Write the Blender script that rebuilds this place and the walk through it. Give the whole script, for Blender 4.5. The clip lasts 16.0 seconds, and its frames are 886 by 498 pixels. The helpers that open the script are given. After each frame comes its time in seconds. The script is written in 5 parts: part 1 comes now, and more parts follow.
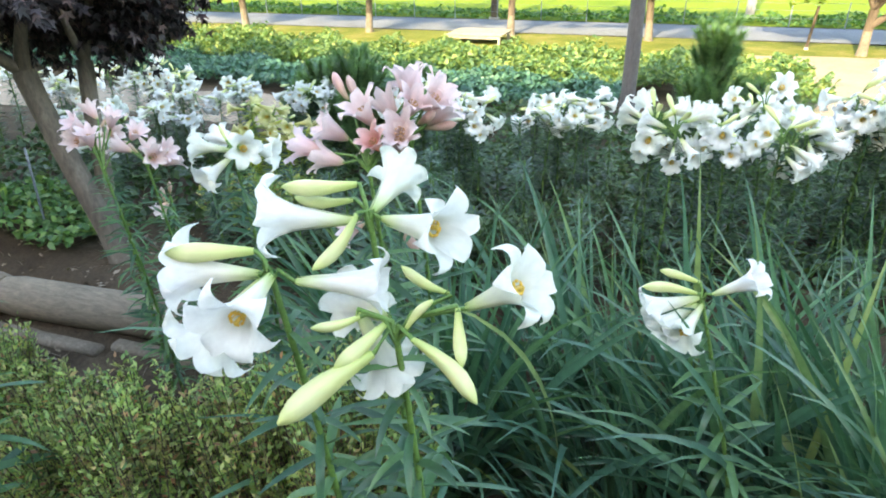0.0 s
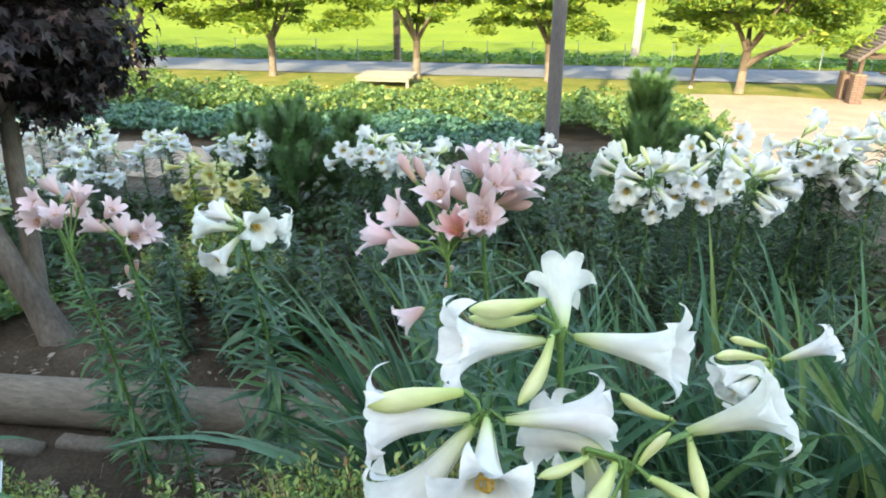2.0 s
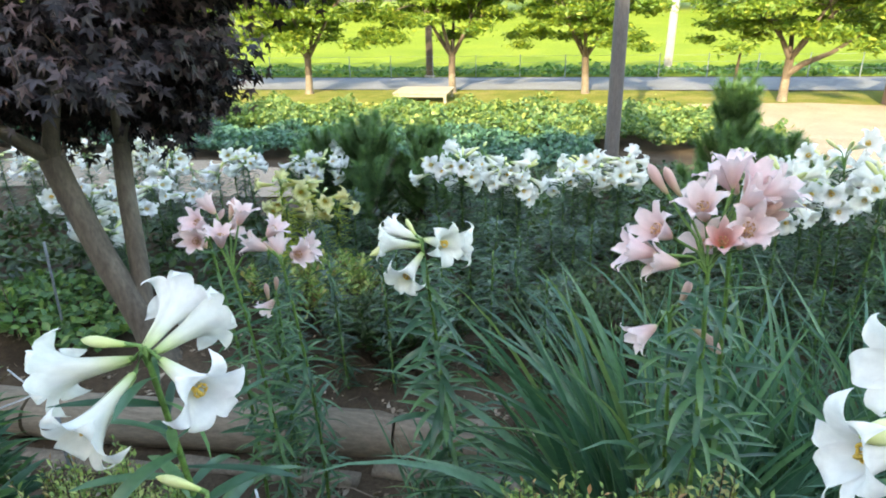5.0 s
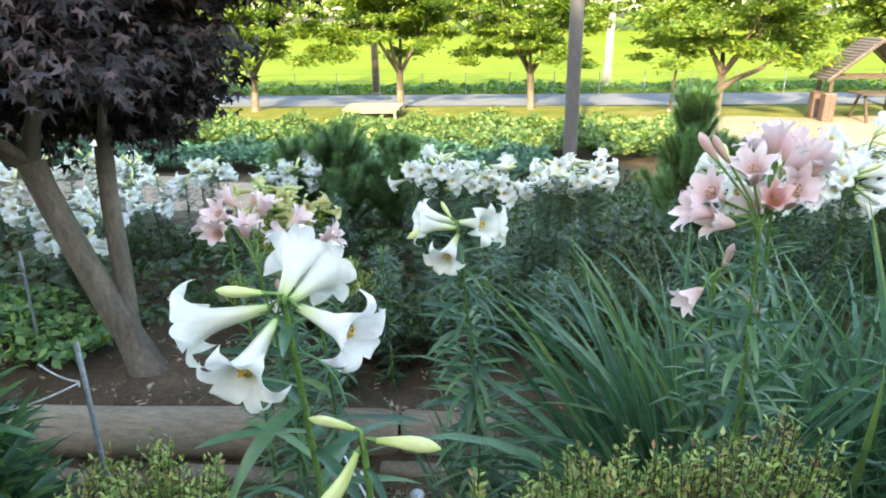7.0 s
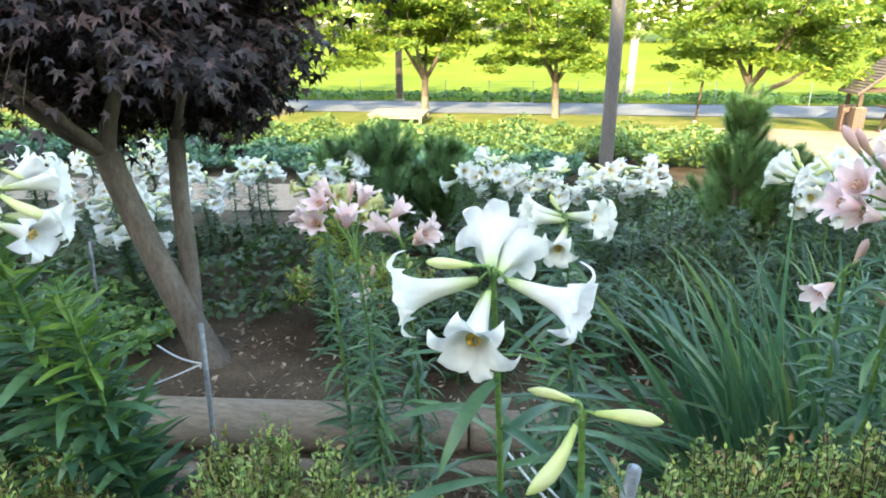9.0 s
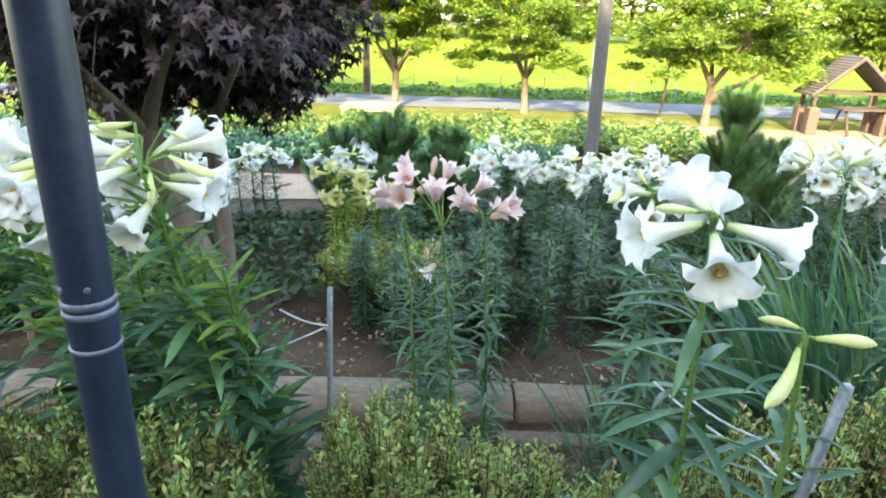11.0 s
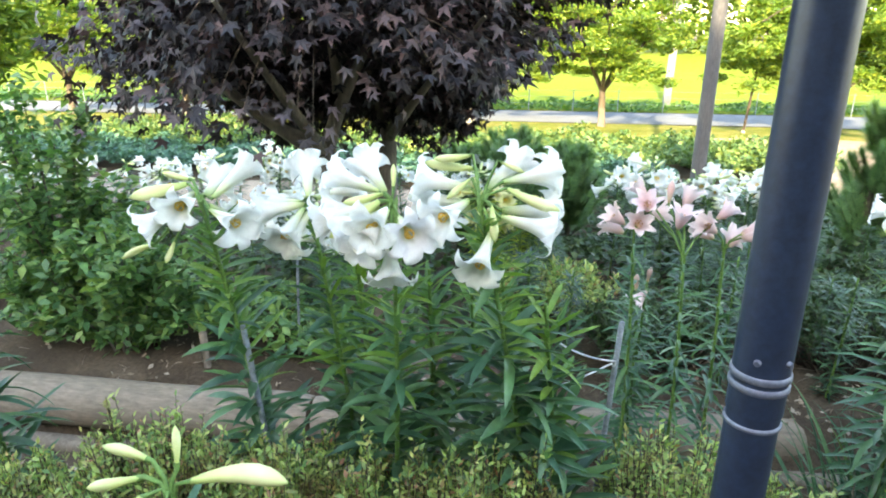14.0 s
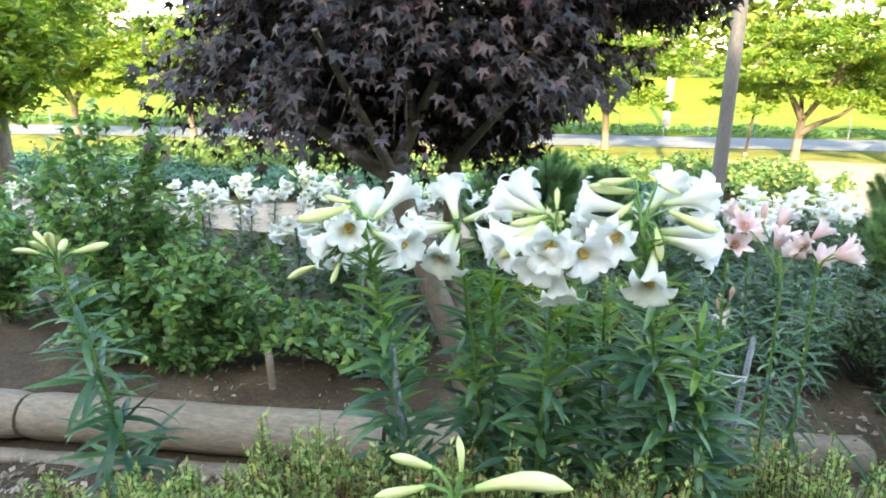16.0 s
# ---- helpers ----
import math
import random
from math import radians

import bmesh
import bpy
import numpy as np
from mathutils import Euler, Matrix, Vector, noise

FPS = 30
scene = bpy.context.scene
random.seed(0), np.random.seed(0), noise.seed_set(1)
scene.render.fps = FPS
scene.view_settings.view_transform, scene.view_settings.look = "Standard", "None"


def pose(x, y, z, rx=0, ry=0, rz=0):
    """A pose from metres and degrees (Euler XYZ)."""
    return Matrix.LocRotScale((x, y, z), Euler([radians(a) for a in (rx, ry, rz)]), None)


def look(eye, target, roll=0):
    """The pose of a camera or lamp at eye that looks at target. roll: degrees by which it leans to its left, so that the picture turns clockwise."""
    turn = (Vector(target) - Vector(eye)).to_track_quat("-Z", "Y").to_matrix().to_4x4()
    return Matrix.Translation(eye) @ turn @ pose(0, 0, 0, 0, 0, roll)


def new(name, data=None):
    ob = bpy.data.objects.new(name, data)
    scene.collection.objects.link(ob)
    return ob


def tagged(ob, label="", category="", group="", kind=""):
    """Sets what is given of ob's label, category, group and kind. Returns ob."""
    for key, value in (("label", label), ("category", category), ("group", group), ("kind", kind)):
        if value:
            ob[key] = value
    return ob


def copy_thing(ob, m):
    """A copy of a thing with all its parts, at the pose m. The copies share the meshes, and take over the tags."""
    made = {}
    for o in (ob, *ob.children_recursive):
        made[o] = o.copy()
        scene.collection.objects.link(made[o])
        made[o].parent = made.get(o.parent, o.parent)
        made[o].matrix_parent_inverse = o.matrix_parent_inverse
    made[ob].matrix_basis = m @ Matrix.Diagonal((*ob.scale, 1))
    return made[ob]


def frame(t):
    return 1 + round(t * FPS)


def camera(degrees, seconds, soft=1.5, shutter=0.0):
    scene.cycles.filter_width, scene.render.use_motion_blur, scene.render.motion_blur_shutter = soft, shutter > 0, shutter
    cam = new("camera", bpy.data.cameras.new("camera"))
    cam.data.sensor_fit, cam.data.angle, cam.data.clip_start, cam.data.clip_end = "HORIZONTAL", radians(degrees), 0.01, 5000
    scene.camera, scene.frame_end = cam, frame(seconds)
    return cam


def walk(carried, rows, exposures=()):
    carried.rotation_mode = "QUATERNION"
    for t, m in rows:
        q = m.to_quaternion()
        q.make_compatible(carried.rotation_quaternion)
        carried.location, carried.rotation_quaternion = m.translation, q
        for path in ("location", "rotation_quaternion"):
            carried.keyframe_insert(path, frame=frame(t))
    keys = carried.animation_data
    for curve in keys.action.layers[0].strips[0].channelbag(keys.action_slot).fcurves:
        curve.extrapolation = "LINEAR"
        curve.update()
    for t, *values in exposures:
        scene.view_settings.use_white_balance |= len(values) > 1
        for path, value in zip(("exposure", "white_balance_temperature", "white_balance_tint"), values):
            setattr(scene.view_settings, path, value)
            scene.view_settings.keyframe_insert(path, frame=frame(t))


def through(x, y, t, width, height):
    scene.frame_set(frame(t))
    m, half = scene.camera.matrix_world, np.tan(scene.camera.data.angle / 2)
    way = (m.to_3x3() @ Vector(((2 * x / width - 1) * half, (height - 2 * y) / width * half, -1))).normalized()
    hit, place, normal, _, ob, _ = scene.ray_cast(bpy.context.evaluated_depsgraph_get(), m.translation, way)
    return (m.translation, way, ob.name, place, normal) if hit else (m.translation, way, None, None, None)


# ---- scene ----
cam = camera(69.0, 16.0, 1.9)
PATH = [
    (0, (-2.834, 1.047, 1.828), (-3.411, 2.745, 0.943), -0.8),
    (0.5, (-2.975, 1.08, 1.826), (-3.479, 2.79, 0.92), -2.3),
    (1, (-3.09, 1.089, 1.845), (-3.538, 2.818, 0.945), -0.4),
    (1.5, (-3.173, 1.101, 1.871), (-3.566, 2.869, 1.022), 1.0),
    (2, (-3.293, 1.082, 1.902), (-3.586, 2.897, 1.116), 0.0),
    (2.5, (-3.401, 1.065, 1.917), (-3.641, 2.891, 1.137), -0.4),
    (3, (-3.502, 1.026, 1.932), (-3.752, 2.854, 1.159), -0.4),
    (3.5, (-3.569, 1.005, 1.929), (-3.81, 2.834, 1.158), -0.4),
    (4, (-3.649, 1.017, 1.913), (-3.911, 2.869, 1.205), -0.2),
    (4.5, (-3.762, 1.054, 1.897), (-4.089, 2.89, 1.176), -1.6),
    (5, (-3.832, 1.052, 1.886), (-4.186, 2.874, 1.142), -1.5),
    (5.2, (-3.853, 1.046, 1.887), (-4.203, 2.868, 1.14), -1.9),
    (7.3, (-4.156, 0.904, 1.784), (-4.326, 2.774, 1.097), -0.9),
    (7.5, (-4.175, 0.892, 1.779), (-4.401, 2.758, 1.095), -1.0),
    (8, (-4.234, 0.878, 1.763), (-4.481, 2.756, 1.12), 0.2),
    (8.5, (-4.334, 0.884, 1.748), (-4.573, 2.753, 1.078), -0.4),
    (9, (-4.436, 0.871, 1.749), (-4.646, 2.745, 1.081), -0.1),
    (9.2, (-4.468, 0.865, 1.75), (-4.668, 2.736, 1.072), 1.3),
    (11.3, (-4.96, 0.698, 1.684), (-5.021, 2.58, 1.008), 1.4),
    (11.5, (-4.987, 0.706, 1.676), (-5.066, 2.589, 1.007), 1.8),
    (12, (-5.103, 0.739, 1.654), (-5.221, 2.63, 1.014), 0.9),
    (12.5, (-5.241, 0.753, 1.662), (-5.397, 2.635, 1.003), 0.2),
    (13, (-5.336, 0.754, 1.694), (-5.584, 2.626, 1.035), 0.5),
    (13.5, (-5.452, 0.759, 1.707), (-5.714, 2.624, 1.034), 0.7),
    (14, (-5.601, 0.737, 1.714), (-5.822, 2.617, 1.071), 0.4),
    (14.5, (-5.708, 0.66, 1.737), (-5.924, 2.543, 1.098), 0.1),
    (15, (-5.786, 0.624, 1.741), (-5.976, 2.511, 1.106), 0.3),
    (15.5, (-5.864, 0.604, 1.737), (-6.063, 2.504, 1.146), 0.6),
    (16, (-6.011, 0.631, 1.726), (-6.209, 2.536, 1.148), 0.4),
]
walk(cam, [(t, look(eye, target, roll)) for t, eye, target, roll in PATH], [(0, 3.2, 8200, 8), (2.5, 2.88, 8200, 8), (5, 2.96, 8200, 8), (9, 3.22, 8200, 7), (12.5, 3.4, 8350, 8), (14.5, 3.5, 8350, 8), (16, 3.46, 8350, 7)])

# ---- world, sun ----
SUN_EL, SUN_AZ = 27.0, 8.0
world = bpy.data.worlds.new("world")
scene.world = world
world.use_nodes = True
wn = world.node_tree.nodes
sky = wn.new("ShaderNodeTexSky")
sky.sky_type = "NISHITA"
sky.sun_disc = False
sky.sun_elevation = radians(SUN_EL)
sky.sun_rotation = radians(180 + SUN_AZ)
world.node_tree.links.new(sky.outputs[0], wn["Background"].inputs[0])
wn["Background"].inputs[1].default_value = 0.15
sun_data = bpy.data.lights.new("sun", "SUN")
sun_data.energy = 1.9
sun_data.angle = radians(0.6)
sun_data.color = (1.0, 0.9, 0.68)
sun = new("sun", sun_data)
sun.matrix_world = look((0, 0, 0), (math.sin(radians(SUN_AZ)) * math.cos(radians(SUN_EL)), math.cos(radians(SUN_AZ)) * math.cos(radians(SUN_EL)), -math.sin(radians(SUN_EL))))


# ---- materials ----
def ramp(nt, fac, stops):
    r = nt.nodes.new("ShaderNodeValToRGB")
    el = r.color_ramp.elements
    while len(el) < len(stops):
        el.new(0.5)
    for e, (p, c) in zip(el, stops):
        e.position, e.color = p, (*c, 1)
    nt.links.new(fac, r.inputs[0])
    return r.outputs[0]


def noise_fac(nt, scale, detail=4.0, rough=0.6, coord="Object", stretch=(1, 1, 1)):
    tc = nt.nodes.new("ShaderNodeTexCoord")
    mp = nt.nodes.new("ShaderNodeMapping")
    mp.inputs["Scale"].default_value = stretch
    n = nt.nodes.new("ShaderNodeTexNoise")
    n.inputs["Scale"].default_value = scale
    n.inputs["Detail"].default_value = detail
    n.inputs["Roughness"].default_value = rough
    nt.links.new(tc.outputs[coord], mp.inputs[0])
    nt.links.new(mp.outputs[0], n.inputs["Vector"])
    return n.outputs["Fac"]


def mix_color(nt, fac, a, b, mode="MIX"):
    m = nt.nodes.new("ShaderNodeMix")
    m.data_type, m.blend_type = "RGBA", mode
    for sock, v in ((m.inputs[0], fac), (m.inputs[6], a), (m.inputs[7], b)):
        if isinstance(v, (int, float)):
            sock.default_value = v
        elif isinstance(v, tuple):
            sock.default_value = (*v, 1)
        else:
            nt.links.new(v, sock)
    return m.outputs[2]


def material(name, rough=0.7, metal=0.0):
    m = bpy.data.materials.new(name)
    m.use_nodes = True
    b = m.node_tree.nodes["Principled BSDF"]
    b.inputs["Roughness"].default_value = rough
    b.inputs["Metallic"].default_value = metal
    return m, m.node_tree, b


def bump(nt, b, fac, strength, dist):
    n = nt.nodes.new("ShaderNodeBump")
    n.inputs["Strength"].default_value = strength
    n.inputs["Distance"].default_value = dist
    nt.links.new(fac, n.inputs["Height"])
    nt.links.new(n.outputs[0], b.inputs["Normal"])


def rough_surface(name, stops, scale=6.0, fine=60.0, rough=0.9, metal=0.0, depth=0.01, strength=0.6, coord="Object", stretch=(1, 1, 1)):
    """Two scales of noise for colour and relief."""
    m, nt, b = material(name, rough, metal)
    big = noise_fac(nt, scale, 5, 0.6, coord, stretch)
    small = noise_fac(nt, fine, 4, 0.7, coord, stretch)
    col = ramp(nt, big, stops)
    grain = ramp(nt, small, [(0.3, (0.62, 0.62, 0.62)), (0.7, (1.25, 1.25, 1.25))])
    nt.links.new(mix_color(nt, 1.0, col, grain, "MULTIPLY"), b.inputs["Base Color"])
    bump(nt, b, small, strength, depth)
    return m


def leaf_surface(name, stops, rough=0.45, through=0.3, per="island", lit=(1.3, 1.35, 0.6), patch=None, patch_scale=4.0):
    """Leaves: each island or object takes its own shade; light passes through."""
    m, nt, b = material(name, rough)
    if per == "island":
        rnd = nt.nodes.new("ShaderNodeNewGeometry").outputs["Random Per Island"]
    else:
        rnd = nt.nodes.new("ShaderNodeObjectInfo").outputs["Random"]
    col = ramp(nt, rnd, stops)
    if patch:
        spot = ramp(nt, noise_fac(nt, patch_scale, 2), [(0.52, (0, 0, 0)), (0.7, (0.7, 0.7, 0.7))])
        col = mix_color(nt, spot, col, patch)
    small = noise_fac(nt, 35, 3)
    col = mix_color(nt, 1.0, col, ramp(nt, small, [(0.3, (0.75, 0.75, 0.75)), (0.7, (1.2, 1.2, 1.2))]), "MULTIPLY")
    nt.links.new(col, b.inputs["Base Color"])
    tr = nt.nodes.new("ShaderNodeBsdfTranslucent")
    nt.links.new(mix_color(nt, 1.0, col, lit, "MULTIPLY"), tr.inputs["Color"])
    mx = nt.nodes.new("ShaderNodeMixShader")
    mx.inputs[0].default_value = through
    nt.links.new(b.outputs[0], mx.inputs[1])
    nt.links.new(tr.outputs[0], mx.inputs[2])
    nt.links.new(mx.outputs[0], nt.nodes["Material Output"].inputs[0])
    return m


def petal_surface(name, stops, length, through=0.3, speckle=None, rough=0.5):
    """Petals: colour runs from the foot to the mouth of the flower, with fine veins."""
    m, nt, b = material(name, rough)
    tc = nt.nodes.new("ShaderNodeTexCoord")
    sep = nt.nodes.new("ShaderNodeSeparateXYZ")
    nt.links.new(tc.outputs["Object"], sep.inputs[0])
    mul = nt.nodes.new("ShaderNodeMath")
    mul.operation = "MULTIPLY"
    mul.inputs[1].default_value = 1.0 / length
    nt.links.new(sep.outputs["Z"], mul.inputs[0])
    col = ramp(nt, mul.outputs[0], stops)
    vein = noise_fac(nt, 60, 3, 0.6, "Object", (1, 1, 0.25))
    col = mix_color(nt, 1.0, col, ramp(nt, vein, [(0.3, (0.9, 0.9, 0.9)), (0.65, (1.04, 1.04, 1.04))]), "MULTIPLY")
    rnd = nt.nodes.new("ShaderNodeObjectInfo").outputs["Random"]
    col = mix_color(nt, 1.0, col, ramp(nt, rnd, [(0.0, (0.93, 0.95, 0.9)), (1.0, (1.02, 1.0, 1.02))]), "MULTIPLY")
    nt.links.new(col, b.inputs["Base Color"])
    bump(nt, b, vein, 0.25, 0.002)
    tr = nt.nodes.new("ShaderNodeBsdfTranslucent")
    nt.links.new(col, tr.inputs["Color"])
    mx = nt.nodes.new("ShaderNodeMixShader")
    mx.inputs[0].default_value = through
    nt.links.new(b.outputs[0], mx.inputs[1])
    nt.links.new(tr.outputs[0], mx.inputs[2])
    nt.links.new(mx.outputs[0], nt.nodes["Material Output"].inputs[0])
    return m


SOIL = rough_surface("soil", [(0.3, (0.05, 0.036, 0.025)), (0.55, (0.092, 0.068, 0.047)), (0.75, (0.155, 0.118, 0.082))], 2.2, 45, 0.95, depth=0.02, strength=0.8)
SAND = rough_surface("sand", [(0.3, (0.30, 0.235, 0.175)), (0.7, (0.38, 0.305, 0.235))], 1.5, 30, 0.95, depth=0.01)
ROAD = rough_surface("asphalt", [(0.3, (0.13, 0.14, 0.16)), (0.7, (0.2, 0.21, 0.23))], 1.0, 60, 0.85)
DRYGRASS = rough_surface("dry_grass", [(0.3, (0.09, 0.125, 0.02)), (0.5, (0.16, 0.175, 0.035)), (0.7, (0.26, 0.22, 0.08))], 1.2, 25, 0.95, depth=0.03)
FIELD = rough_surface("rice_green", [(0.3, (0.125, 0.19, 0.018)), (0.55, (0.165, 0.225, 0.022)), (0.75, (0.205, 0.25, 0.03))], 0.25, 6, 0.9, depth=0.06, strength=0.7)
for flat in (FIELD, SOIL, DRYGRASS, SAND):
    flat.node_tree.nodes["Principled BSDF"].inputs["Specular IOR Level"].default_value = 0.12
WOOD_LOG = rough_surface("weathered_log", [(0.25, (0.18, 0.143, 0.105)), (0.55, (0.23, 0.186, 0.137)), (0.8, (0.28, 0.232, 0.175))], 4, 45, 0.75, depth=0.004, strength=0.4, stretch=(0.3, 1, 1))
CUT_WOOD = rough_surface("log_end", [(0.3, (0.16, 0.12, 0.08)), (0.7, (0.26, 0.2, 0.14))], 9, 60, 0.9)
SLAB = rough_surface("pale_edging", [(0.3, (0.15, 0.12, 0.09)), (0.7, (0.26, 0.215, 0.165))], 5, 50, 0.9)
BARK_MAPLE = rough_surface("maple_bark", [(0.3, (0.085, 0.072, 0.058)), (0.55, (0.145, 0.122, 0.097)), (0.75, (0.23, 0.2, 0.165))], 7, 50, 0.85, depth=0.006, stretch=(1, 1, 0.3))
BARK_FAR = rough_surface("tree_bark", [(0.3, (0.075, 0.055, 0.04)), (0.7, (0.16, 0.125, 0.092))], 5, 30, 0.9, depth=0.01, stretch=(1, 1, 0.3))
BARK_WHITE = rough_surface("limewashed_bark", [(0.3, (0.13, 0.105, 0.08)), (0.7, (0.23, 0.19, 0.15))], 5, 30, 0.9)
POLE_GREY = rough_surface("grey_pole_steel", [(0.3, (0.07, 0.068, 0.072)), (0.7, (0.105, 0.1, 0.105))], 4, 60, 0.7, depth=0.002, stretch=(1, 1, 0.2))
CONCRETE = rough_surface("pale_concrete", [(0.3, (0.25, 0.245, 0.23)), (0.7, (0.34, 0.33, 0.31))], 4, 40, 0.85)
POST_BLACK = rough_surface("black_painted_steel", [(0.3, (0.010, 0.019, 0.042)), (0.7, (0.018, 0.031, 0.06))], 6, 90, 0.38, depth=0.001, strength=0.15)
RING_GREY = rough_surface("worn_grey_metal", [(0.3, (0.10, 0.11, 0.15)), (0.7, (0.17, 0.185, 0.235))], 12, 90, 0.5, 0.3, depth=0.001)
STAKE = rough_surface("galvanised_rod", [(0.3, (0.20, 0.23, 0.27)), (0.7, (0.32, 0.36, 0.40))], 12, 80, 0.5, 0.5, depth=0.001)
STRING = rough_surface("pale_string", [(0.3, (0.5, 0.53, 0.55)), (0.7, (0.68, 0.7, 0.72))], 40, 200, 0.9)
BOARD = rough_surface("pale_boards", [(0.3, (0.23, 0.21, 0.165)), (0.7, (0.33, 0.3, 0.24))], 3, 40, 0.8, stretch=(0.2, 1, 1))
BRICK = rough_surface("red_brown_brick", [(0.3, (0.09, 0.055, 0.045)), (0.7, (0.17, 0.105, 0.085))], 9, 60, 0.9)
ROOF = rough_surface("grey_brown_shingle", [(0.3, (0.09, 0.075, 0.075)), (0.7, (0.17, 0.145, 0.14))], 6, 50, 0.85)
DARKWOOD = rough_surface("dark_wood", [(0.3, (0.06, 0.04, 0.028)), (0.7, (0.11, 0.08, 0.055))], 6, 50, 0.8)
LITTER = leaf_surface("dead_leaf", [(0.0, (0.14, 0.10, 0.07)), (0.5, (0.26, 0.2, 0.15)), (1.0, (0.4, 0.34, 0.28))], 0.8, 0.1)
STEM = rough_surface("green_stem", [(0.3, (0.085, 0.18, 0.04)), (0.7, (0.14, 0.27, 0.06))], 20, 120, 0.6, depth=0.001)
PETAL = petal_surface("white_petal", [(0.0, (0.45, 0.58, 0.2)), (0.18, (0.73, 0.78, 0.5)), (0.42, (0.83, 0.84, 0.74)), (0.8, (0.85, 0.86, 0.84))], 0.14, 0.36)
PETAL_PINK = petal_surface("pink_petal", [(0.0, (0.66, 0.56, 0.34)), (0.2, (0.76, 0.52, 0.49)), (0.45, (0.82, 0.61, 0.61)), (1.0, (0.86, 0.72, 0.74))], 0.105, 0.34)
PETAL_ROSE = petal_surface("coral_petal", [(0.0, (0.75, 0.36, 0.16)), (0.3, (0.8, 0.3, 0.24)), (0.6, (0.78, 0.4, 0.38)), (1.0, (0.8, 0.55, 0.54))], 0.105, 0.3)
# Yellow here is a dapple of sunlight put into the petal colour.
PETAL_SUN_DAPPLE = petal_surface("cream_petal", [(0.0, (0.5, 0.58, 0.1)), (0.4, (0.76, 0.7, 0.26)), (1.0, (0.84, 0.79, 0.44))], 0.15, 0.3)
BUD = petal_surface("lily_bud", [(0.0, (0.48, 0.6, 0.18)), (0.35, (0.7, 0.75, 0.33)), (0.75, (0.77, 0.79, 0.42)), (1.0, (0.6, 0.68, 0.26))], 0.13, 0.2)
BUD_PINK = petal_surface("pink_bud", [(0.0, (0.45, 0.38, 0.2)), (0.5, (0.62, 0.4, 0.34)), (1.0, (0.66, 0.45, 0.42))], 0.09, 0.2)
ANTHER = rough_surface("pollen", [(0.3, (0.78, 0.46, 0.06)), (0.7, (0.86, 0.6, 0.14))], 40, 200, 0.9)
ANTHER_RUST = rough_surface("rust_pollen", [(0.3, (0.5, 0.27, 0.14)), (0.7, (0.62, 0.38, 0.2))], 40, 200, 0.9)
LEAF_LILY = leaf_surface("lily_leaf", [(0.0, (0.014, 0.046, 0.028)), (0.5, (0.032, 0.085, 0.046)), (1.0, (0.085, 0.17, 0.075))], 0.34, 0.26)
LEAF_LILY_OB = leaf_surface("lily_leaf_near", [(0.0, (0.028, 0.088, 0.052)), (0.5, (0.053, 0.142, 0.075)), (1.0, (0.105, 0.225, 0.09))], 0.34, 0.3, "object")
# Bright yellow-green leaves carry the same painted sun dapple.
LEAF_SUN_DAPPLE = leaf_surface("pale_lily_leaf", [(0.0, (0.22, 0.3, 0.03)), (1.0, (0.42, 0.46, 0.06))], 0.45, 0.35)
BLADE = leaf_surface("strap_leaf", [(0.0, (0.03, 0.095, 0.066)), (0.5, (0.062, 0.158, 0.108)), (0.9, (0.1, 0.215, 0.12)), (1.0, (0.18, 0.25, 0.09))], 0.33, 0.25, "object")
LEAF_MAPLE = leaf_surface("purple_maple_leaf", [(0.0, (0.006, 0.005, 0.0065)), (0.42, (0.018, 0.0148, 0.018)), (0.72, (0.066, 0.056, 0.063)), (1.0, (0.125, 0.08, 0.08))], 0.48, 0.08, lit=(1.6, 0.7, 0.8))
LEAF_MAPLE.node_tree.nodes["Principled BSDF"].inputs["Specular IOR Level"].default_value = 0.34
LEAF_AZALEA = leaf_surface("azalea_leaf", [(0.0, (0.085, 0.18, 0.05)), (0.4, (0.2, 0.32, 0.09)), (0.75, (0.34, 0.45, 0.13)), (0.9, (0.46, 0.5, 0.17)), (0.96, (0.38, 0.23, 0.11)), (1.0, (0.32, 0.13, 0.08))], 0.45, 0.28, patch=(0.27, 0.17, 0.08), patch_scale=9.0)
# Green lowered further to put the deep shade between plants into the colour.
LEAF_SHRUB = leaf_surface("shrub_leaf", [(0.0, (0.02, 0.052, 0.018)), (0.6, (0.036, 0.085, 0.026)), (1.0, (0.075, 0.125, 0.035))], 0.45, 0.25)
LEAF_BUSH = leaf_surface("bush_leaf", [(0.0, (0.05, 0.14, 0.055)), (0.6, (0.12, 0.26, 0.09)), (1.0, (0.25, 0.38, 0.12))], 0.42, 0.32)
LEAF_YOUNG = leaf_surface("young_lily_leaf", [(0.0, (0.05, 0.14, 0.035)), (0.5, (0.1, 0.22, 0.05)), (1.0, (0.19, 0.32, 0.06))], 0.38, 0.35, "object")
LEAF_BEAN = leaf_surface("bean_leaf", [(0.0, (0.05, 0.12, 0.04)), (0.5, (0.11, 0.2, 0.06)), (0.85, (0.2, 0.28, 0.08)), (1.0, (0.34, 0.39, 0.11))], 0.5, 0.3)
# The blue-green tint of the shaded band is put into this leaf colour.
LEAF_TEAL_SHADE = leaf_surface("blue_green_leaf", [(0.0, (0.025, 0.085, 0.06)), (0.6, (0.055, 0.15, 0.1)), (1.0, (0.11, 0.23, 0.13))], 0.45, 0.25)
